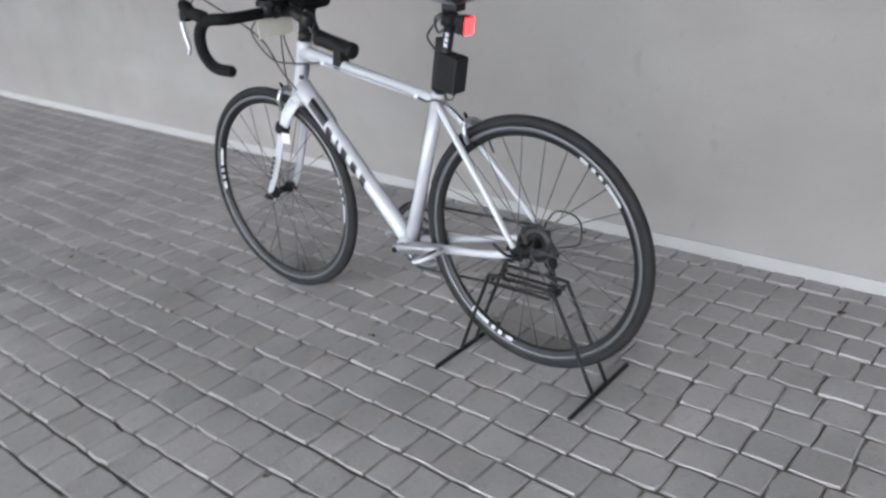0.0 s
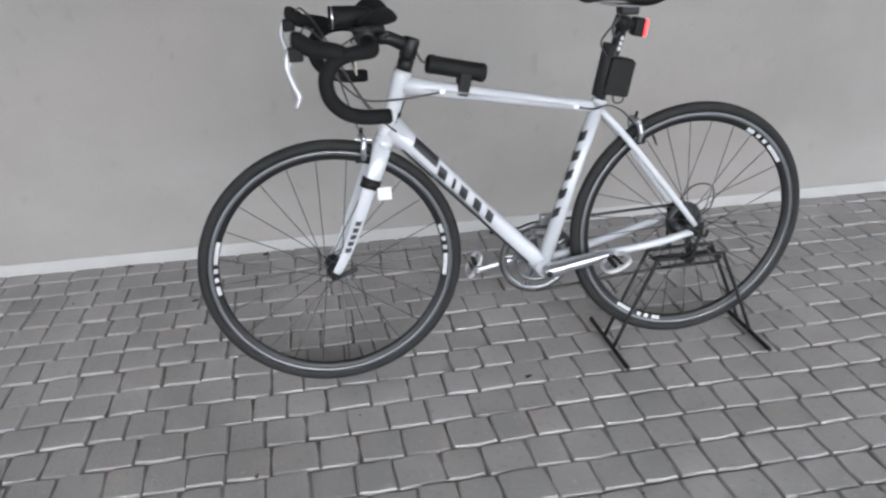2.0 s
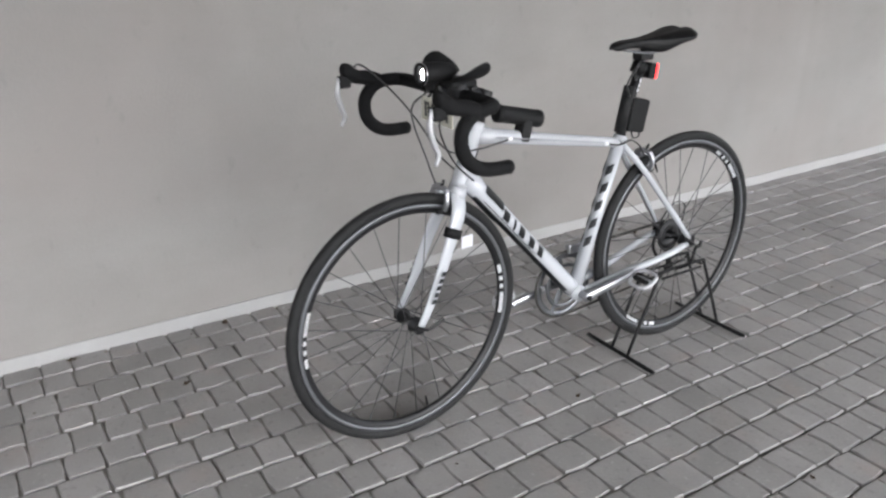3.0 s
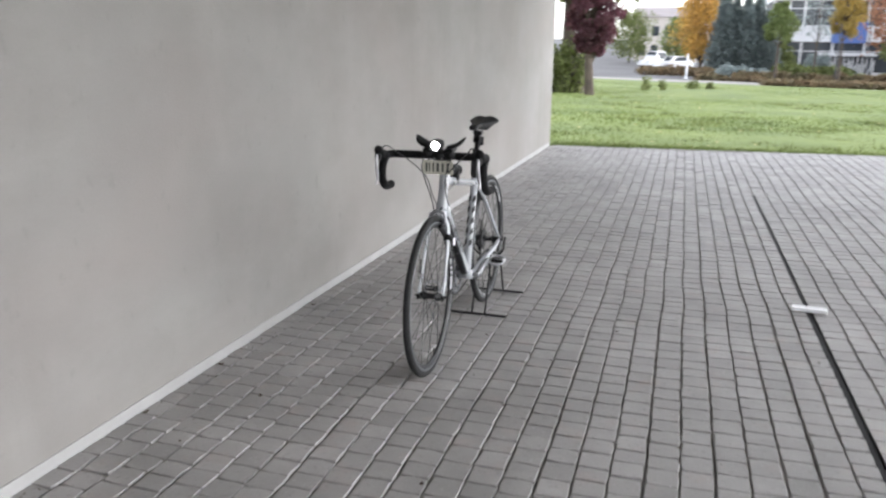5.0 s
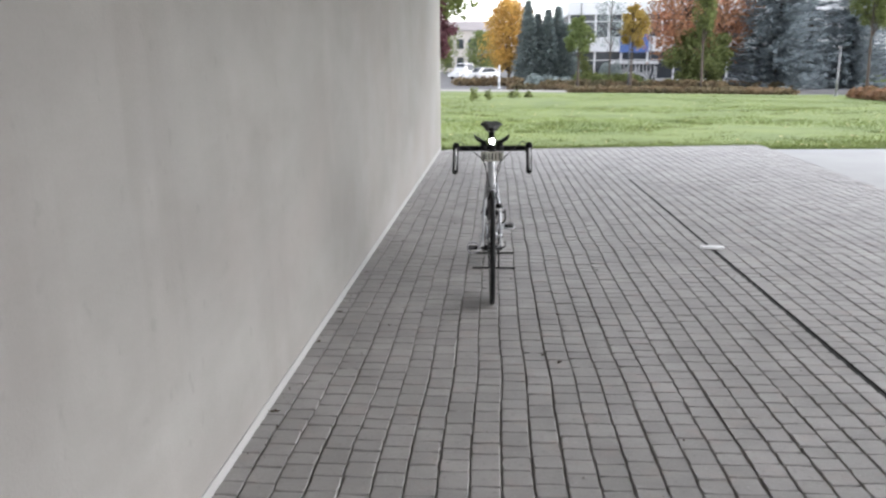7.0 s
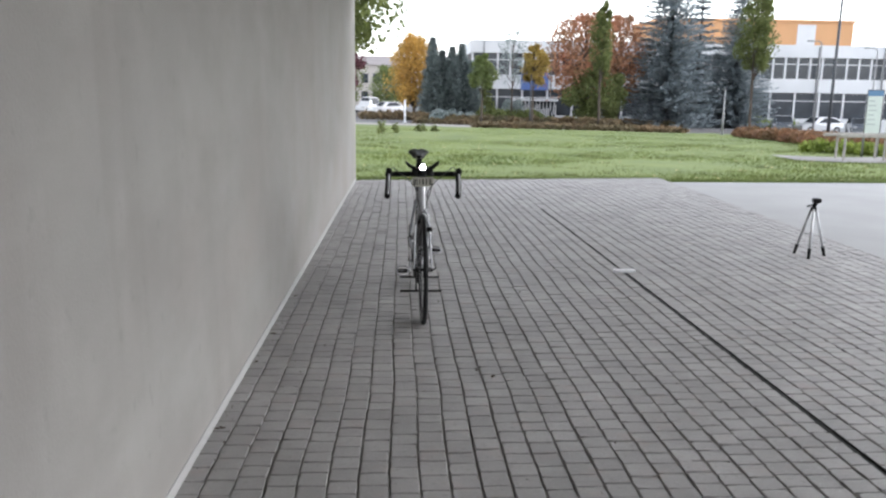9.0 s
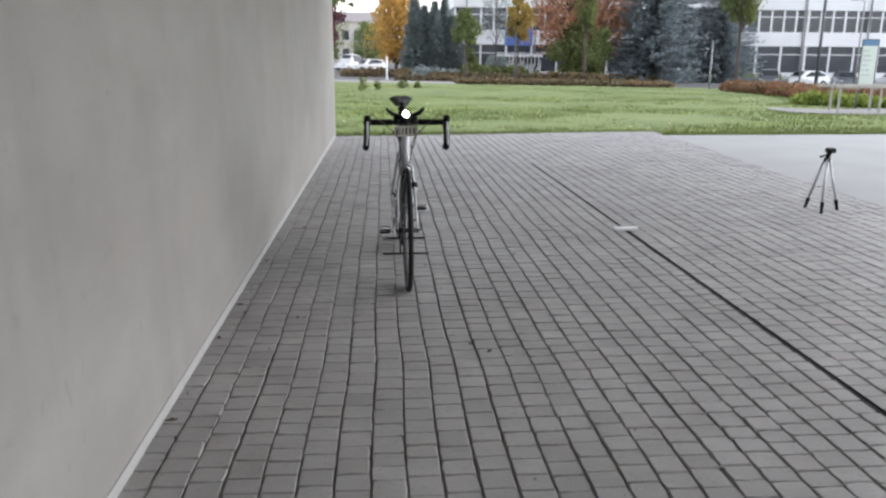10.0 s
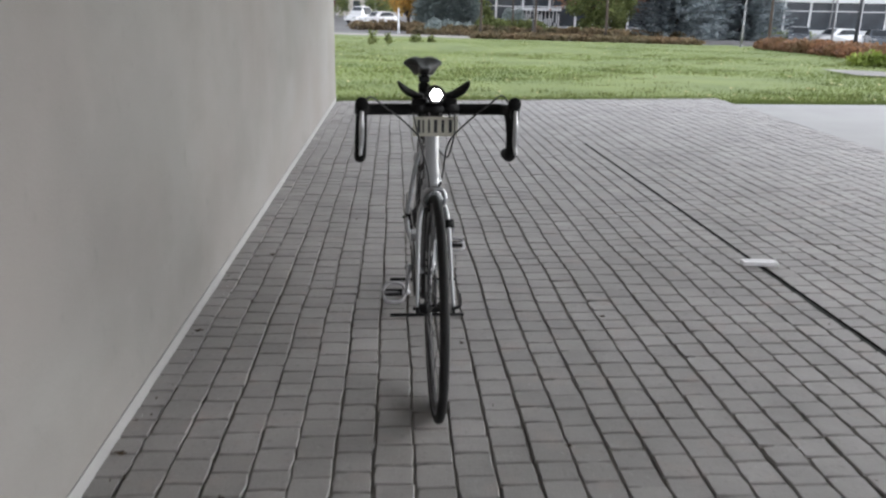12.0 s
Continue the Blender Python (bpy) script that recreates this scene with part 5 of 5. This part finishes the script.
def cached_box(key, a, b, material):
    if key not in mesh_cache:
        bm = box_bm(a, b)
        me = bpy.data.meshes.new(key)
        bm.to_mesh(me)
        bm.free()
        me.materials.append(material)
        mesh_cache[key] = me
    return mesh_cache[key]


def window(parent, x, z, w, h, key):
    win = new("window", cached_box(key + "_mullion", (-0.09, -0.10, 0), (0.09, 0.05, h), M_FACADE))
    win.parent = parent
    win.location = (x, 0.30, z)
    pane = new("pane", cached_box(key + "_pane", (0.09, 0.0, 0.0), (w - 0.09, 0.03, h), M_GLASS))
    pane.parent = win
    rail = new("transom", cached_box(key + "_transom", (0.09, -0.06, h * 0.68), (w - 0.09, -0.001, h * 0.68 + 0.08), M_FACADE))
    rail.parent = win


for k in range(48):
    window(office, k * 1.2, 4.30, 1.2, 1.95, "upper")
    if k % 2 == 0:
        window(office, k * 1.2, 0.55, 2.4, 2.40, "lower")
for k in range(9):
    box_part("drainpipe", (k * 6.4 + 1.0, -0.12, 0.2), (k * 6.4 + 1.09, -0.005, 7.3), M_POLE, office, "")
box_part("blue_panel", (4.6, -0.10, 2.9), (7.2, -0.005, 4.6), M_BLUE, office, "blue facade panel")

porch = thing("glazed_porch", pose(10.4, 70.3, -1.95), "white slatted porch before the office building", "porch")
box_part("roof", (-0.1, -0.2, 2.1), (4.1, 1.6, 2.32), M_FACADE, porch, "")
box_part("screen", (0, 0.5, 0), (4.0, 0.56, 2.1), M_GLASS, porch, "dark glazed screen")
rg = random.Random(5)
for k in range(24):
    x = 0.02 + k * 0.168
    h = 2.1 if k % 6 == 0 else rg.uniform(0.9, 1.9)
    z = 0 if k % 2 else 2.1 - h
    box_part("slat", (x, 0.0, z), (x + 0.085, 0.06, z + h), M_FACADE, porch, "")
box_part("sill", (0, -0.02, 0), (4.05, 0.5, 0.1), M_FACADE, porch, "")
fence = thing("white_fence", pose(15.6, 69.6, -1.95), "row of white garden posts by the office building", "fence")
for k in range(11):
    box_part("post", (k * 0.32, 0, 0), (k * 0.32 + 0.1, 0.1, 1.0 + 0.5 * rg.random()), M_FACADE, fence, "")
box_part("rail", (0, 0.1, 0.5), (3.3, 0.15, 0.6), M_FACADE, fence, "")

hall = thing("orange_building", pose(33, 100, -1.2), "orange rendered block with a flat roof behind the offices", "building")
box_part("wall", (0, 0, -1.5), (25, 14, 11.3), M_ORANGE, hall, "")
box_part("roof", (-0.2, -0.2, 11.3), (25.2, 14.2, 11.6), M_ORANGE, hall, "")
for k in range(5):
    box_part("window", (2 + 4.6 * k, -0.03, 6.4), (4.6 + 4.6 * k, -0.004, 8.0), M_GLASS, hall, "")
box_part("white_panel", (17.6, -0.06, 8.4), (20, -0.005, 11), M_FACADE, hall, "pale patch of render")

block_far = thing("apartment_building", pose(-10, 130, -2.4), "pale apartment block far down the road", "building")
box_part("wall", (0, 0, 0), (10, 10, 7.0), M_PINK, block_far, "")
bm = bmesh.new()
vs = [bm.verts.new(c) for c in ((-0.4, -0.4, 7), (10.4, -0.4, 7), (10.4, 10.4, 7), (-0.4, 10.4, 7), (-0.4, 5, 8.6), (10.4, 5, 8.6))]
for f in ((0, 1, 5, 4), (2, 3, 4, 5), (1, 2, 5), (3, 0, 4), (0, 3, 2, 1)):
    bm.faces.new([vs[k] for k in f])
part("roof", bm, M_ROOF, block_far, "grey pitched roof")
for i in range(5):
    for j in range(2):
        box_part("window", (0.8 + 1.9 * i, -0.05, 1.2 + 2.9 * j), (1.9 + 1.9 * i, -0.005, 2.7 + 2.9 * j), M_GLASS, block_far, "")


# ---- parked cars ----
def car(x, y, turn, paint, label, length=4.2, high=1.46):
    """A hatchback: shaped body and cabin, glass, wheels, lights."""
    c = thing("car", pose(x, y, ground_z(x, y) - 0.03, 0, 0, turn), label, "car", "parked cars")
    L, H = length, high
    prof = [(0, 0.30), (0.02, 0.62), (0.16, 0.78), (L * 0.27, 0.90), (L * 0.40, H - 0.06), (L * 0.52, H), (L * 0.78, H - 0.04), (L * 0.96, 0.98), (L, 0.72), (L - 0.03, 0.30)]
    bm = bmesh.new()
    sides = []
    for sy, tuck in ((-1, 1), (1, 1)):
        sides.append([bm.verts.new((px - L / 2, sy * (0.84 if pz < 0.95 else 0.66), pz)) for px, pz in prof])
    bm.faces.new(sides[0])
    bm.faces.new(list(reversed(sides[1])))
    for k in range(len(prof)):
        j = (k + 1) % len(prof)
        bm.faces.new((sides[0][k], sides[1][k], sides[1][j], sides[0][j]))
    bmesh.ops.triangulate(bm, faces=[f for f in bm.faces if len(f.verts) > 4])
    body = part("body", bm, paint, c, "")
    for sy in (-1, 1):
        g = bmesh.new()
        o = 0.012
        q = [(L * 0.30, 0.93, 0.80), (L * 0.41, H - 0.12, 0.675), (L * 0.76, H - 0.10, 0.675), (L * 0.92, 0.99, 0.79)]
        vs = [g.verts.new((px - L / 2, sy * (w + o), pz)) for px, pz, w in q]
        g.faces.new(vs)
        bmesh.ops.solidify(g, geom=list(g.faces), thickness=0.01)
        part("side_window", g, M_GLASS, body, "dark side glass")
        for wx in (0.78, L - 0.80):
            w = part("wheel", tube([(wx - L / 2, sy * 0.66, 0.31), (wx - L / 2, sy * 0.86, 0.31)], 0.31, 18), M_RUBBER, c, "")
            part("rim", tube([(wx - L / 2, sy * 0.855, 0.31), (wx - L / 2, sy * 0.872, 0.31)], 0.19, 14), M_CHROME, w, "")
        part("headlight", box_bm((-L / 2 - 0.012, sy * 0.62 - 0.14, 0.62), (-L / 2 + 0.10, sy * 0.62 + 0.14, 0.75), 0.02), M_CLEAR, c, "")
        part("rear_light", box_bm((L / 2 - 0.10, sy * 0.66 - 0.10, 0.66), (L / 2 + 0.012, sy * 0.66 + 0.10, 0.86), 0.02), M_REDCASE, c, "")
    g = bmesh.new()
    vs = [g.verts.new(v) for v in ((L * 0.285 - L / 2 - 0.02, -0.70, 0.95), (L * 0.285 - L / 2 - 0.02, 0.70, 0.95), (L * 0.40 - L / 2 - 0.02, 0.60, H - 0.07), (L * 0.40 - L / 2 - 0.02, -0.60, H - 0.07))]
    g.faces.new(vs)
    bmesh.ops.solidify(g, geom=list(g.faces), thickness=0.01)
    part("windscreen", g, M_GLASS, body, "")
    return c


P_SILVER = mat("silver_car_paint", (0.62, 0.63, 0.65), 0.3, metal=0.3, vary=0.03, coat=0.6)
P_DARK = mat("dark_car_paint", (0.085, 0.10, 0.12), 0.25, vary=0.05, coat=0.6)
P_WHITE = mat("white_car_paint", (0.6, 0.6, 0.61), 0.3, vary=0.03, coat=0.6)
car(37.3, 66.2, 8, P_SILVER, "silver estate car parked before the offices")
car(33.0, 64.0, 65, P_DARK, "dark hatchback parked before the offices")
car(41.2, 66.5, 70, P_DARK, "black car parked before the offices")
car(46.0, 66.5, 20, P_SILVER, "pale car parked near the sign board")
car(-2.2, 95, 35, P_WHITE, "white car parked by the road", 4.4, 1.5)
car(-4.6, 99.0, 60, P_WHITE, "white car parked farther down the road", 4.4, 1.9)


# ---- posts, sign board and rail ----
def pole(x, y, h, r, material, label, lamp=False):
    p = thing("street_lamp" if lamp else "post", pose(x, y, ground_z(x, y) - 0.05), label, "lamp post" if lamp else "post")
    part("shaft", tube([(0, 0, 0), (0, 0, h * 0.3), (0, 0, h)], [r * 1.2, r, r * 0.75], 10), material, p, "", None, True)
    part("base", tube([(0, 0, 0), (0, 0, 0.14), (0, 0, 0.17)], [r * 1.9, r * 1.8, r * 1.1], 10), material, p, "")
    if lamp:
        part("arm", tube(curve_pts([(0, 0, h - 0.05), (-0.2, 0, h + 0.12), (-0.7, 0, h + 0.15)], 4), r * 0.5, 8), material, p, "")
        part("lamp_head", box_bm((-1.15, -0.14, h + 0.10), (-0.65, 0.14, h + 0.20), 0.03), material, p, "grey lamp head")
    else:
        part("cap", tube([(0, 0, h - 0.01), (0, 0, h + 0.03)], [r * 0.85, r * 0.5], 10), material, p, "")
    return p


pole(18.35, 40, 2.6, 0.05, M_POLE, "thin grey metal post at the lawn edge")
pole(24.7, 40.5, 8.6, 0.085, M_DPOLE, "tall dark lamp post beside the car park", True)
pole(33.7, 60, 7.2, 0.07, M_POLE, "grey lamp post beside the road", True)
pole(39.5, 62, 7.0, 0.07, M_POLE, "grey lamp post near the offices", True)
pole(9.0, 50.5, 3.6, 0.05, M_DPOLE, "dark thin post by the footpath")
pole(0.4, 55, 1.7, 0.07, M_FACADE, "short white marker post by the road")

sign = thing("information_board", pose(12.95, 16.0, ground_z(12.95, 16.0) - 0.03, 0, 0, -30), "pale information board with a blue header on posts", "sign board")
for sx in (-0.17, 0.17):
    part("post", tube([(sx, 0, 0), (sx, 0, 1.78)], 0.03, 10), M_POLE, sign, "", None, True)
part("panel", box_bm((-0.17, -0.045, 0.66), (0.17, -0.032, 1.62), 0.003), M_SIGN, sign, "")
part("header", box_bm((-0.175, -0.050, 1.625), (0.175, -0.030, 1.76), 0.003), M_SIGNBLUE, sign, "blue header strip")
part("frame", box_bm((-0.19, -0.032, 0.60), (0.19, -0.026, 1.78)), M_DPOLE, sign, "")
for k in range(6):
    part("printed_bar", box_bm((-0.14, -0.0475, 1.48 - 0.12 * k), (0.0 + 0.03 * (k % 3), -0.0455, 1.51 - 0.12 * k)), M_SIGNBAR, sign, "")

rail = thing("wooden_rail", pose(10.85, 13.6, ground_z(11.0, 13.6) - 0.05, 0, 0, 3), "weathered low rail on paired posts beside the path", "railing")
part("top_rail", box_bm((-0.05, -0.05, 0.62), (4.4, 0.05, 0.69), 0.008), M_WOODRAIL, rail, "")
part("top_rail", box_bm((-0.05, 0.60, 0.62), (4.4, 0.70, 0.69), 0.008), M_WOODRAIL, rail, "")
for k in range(5):
    for y in (0.0, 0.65):
        part("post", tube([(0.10 + 1.0 * k + (0.2 if y else 0), y, 0), (0.10 + 1.0 * k + (0.2 if y else 0), y, 0.62)], 0.028, 10), M_WOODRAIL, rail, "")

# ---- pavers, one by one ----
# courses run along the wall and fan out slowly towards the drain, beyond which they keep its direction
PW, FAN, FAN_Y = 0.1121, 0.0148, -1.5
rp = random.Random(9)
LENGTHS = (0.088, 0.096, 0.104, 0.114)


def course_x(u, y):
    """Where the joint that passes u at FAN_Y lies at y."""
    return u - FAN * min(u, 2.62) * (y - FAN_Y)


def paver_verts(w, l, r):
    """A worn stone: an uneven eight-cornered outline, sides, and a softly rounded top edge."""
    c = r.uniform(0.0022, 0.0036)
    j = lambda: r.uniform(-0.0024, 0.0024)
    k = r.uniform(0.0015, 0.0075)
    base = []
    for sx, sy in ((-1, -1), (1, -1), (1, 1), (-1, 1)):
        base.append((sx * (w - k * 0.5) + j(), sy * (l - k * 0.5) + j()))
        base.append((0.3 * j() + (w + j() if sx == 1 and sy == -1 else -w + j() if sx == -1 and sy == 1 else 0),
                     0.3 * j() + (-l + j() if sx == sy == -1 else l + j() if sx == sy == 1 else 0)))
    v = [(x, y, -0.03) for x, y in base]
    v += [(x, y, -0.0045) for x, y in base]
    v += [(x - (c * x / w), y - (c * y / l), r.uniform(-0.0009, 0.0009)) for x, y in base]
    return v


PAVER_FACES = [tuple(range(16, 24))] + [(q + o, (q + 1) % 8 + o, (q + 1) % 8 + o + 8, q + o + 8) for o in (0, 8) for q in range(8)]
GAP_U, GAP_V = 0.0028, 0.0014
near_meshes = {}
for l in LENGTHS:
    for v in range(5):
        me = bpy.data.meshes.new("paver")
        me.from_pydata(paver_verts(PW / 2 - GAP_U, l / 2 - GAP_V, rp), [], PAVER_FACES)
        me.materials.append(M_PAVER)
        near_meshes[l, v] = me
verts, faces = [], []
near = 0
slot_x = lambda y: SLOT_A.x + (SLOT_B.x - SLOT_A.x) * (SLOT_A.y - y) / (SLOT_A.y - SLOT_B.y)
for i in range(-1, 52):
    u0 = 0.085 + i * PW
    v = -11.5 + rp.uniform(0, 0.12)
    wob = rp.uniform(-0.0015, 0.0015)
    while v < 8.4:
        l = rp.choice(LENGTHS)
        y = v + l / 2
        v += l
        sway = wob + 0.010 * noise.noise(Vector((u0 * 0.5, y * 1.9, 7)))
        xa, xb = course_x(u0, y), course_x(u0 + PW, y)
        wide = xb - xa
        x = (xa + xb) / 2 + sway
        slope = -FAN * min(u0, 2.62)
        if not (-0.055 < x < 5.24 - 0.0135 * (y + 14) + 0.03 and -11 < y < EDGE(min(max(x, 0), 4.9)) - 0.03):
            continue
        side = x - slot_x(y) if y < SLOT_A.y else 9
        half_w = wide / 2 - GAP_U
        z = rp.uniform(-0.0022, 0.0012)
        tip = (rp.uniform(-0.009, 0.009), rp.uniform(-0.009, 0.009))
        twist = -slope + rp.uniform(-0.03, 0.03)
        if 0.25 < x < 1.75 and -1.55 < y < 0.80 and near < 300:
            ob = new("paver", near_meshes[l, rp.randrange(5)])
            ob.parent = bed
            ob.matrix_local = Matrix.Translation((x, y, z)) @ Euler((tip[0], tip[1], twist)).to_matrix().to_4x4() @ Matrix.Diagonal((wide / PW, 1, 1, 1))
            near += 1
            continue
        cut = (-1, 1) if abs(side) < half_w - 0.004 else (1 if side > 0 else -1,)
        shape = paver_verts(half_w, l / 2 - GAP_V, rp)
        for to in cut:
            b = len(verts)
            for px, py, pz in shape:
                gx = min(max(x + px - twist * py, 0.0045), 5.238 - 0.0135 * (y + 14))
                if abs(side) < 0.12:
                    gx = max(gx, slot_x(y) + slot_half(y) + 0.0026) if to > 0 else min(gx, slot_x(y) - slot_half(y) - 0.0026)
                verts.append((gx, y + py + twist * px, z + pz + tip[0] * py - tip[1] * px))
            faces += [tuple(b + k for k in f) for f in PAVER_FACES]
me = bpy.data.meshes.new("paver_field")
me.from_pydata(verts, [], faces)
me.materials.append(M_PAVERS)
field = tagged(new("paver_field", me), kind="stuff")
field.parent = bed

# crumbs and grit swept against the wall and strewn over the stones
rd = random.Random(77)
for name, tint, count, label in (("dark_debris", M_LEAFDRY, 170, "scattered dark crumbs and leaf bits on the pavers"), ("pale_grit", M_ALU, 60, "scattered pale grit on the pavers")):
    verts, faces = [], []
    for _ in range(count):
        x = 0.02 + 0.10 * rd.random() ** 2 if rd.random() < 0.45 else rd.uniform(0.05, 4.6)
        y, s = rd.uniform(-5.0, 7.0), rd.uniform(0.0015, 0.0055 if tint is M_LEAFDRY else 0.0028)
        b = len(verts)
        turn = rd.uniform(0, 6.3)
        ring = [(x + s * rd.uniform(0.6, 1.5) * math.cos(turn + k * 1.257), y + s * rd.uniform(0.6, 1.5) * math.sin(turn + k * 1.257)) for k in range(5)]
        verts += [(px, py, -0.003) for px, py in ring] + [(x, y, 0.0015 + s * 0.5)]
        faces += [(b + k, b + (k + 1) % 5, b + 5) for k in range(5)]
    me = bpy.data.meshes.new(name)
    me.from_pydata(verts, [], faces)
    me.materials.append(tint)
    tagged(new(name, me), label, "debris", kind="stuff")
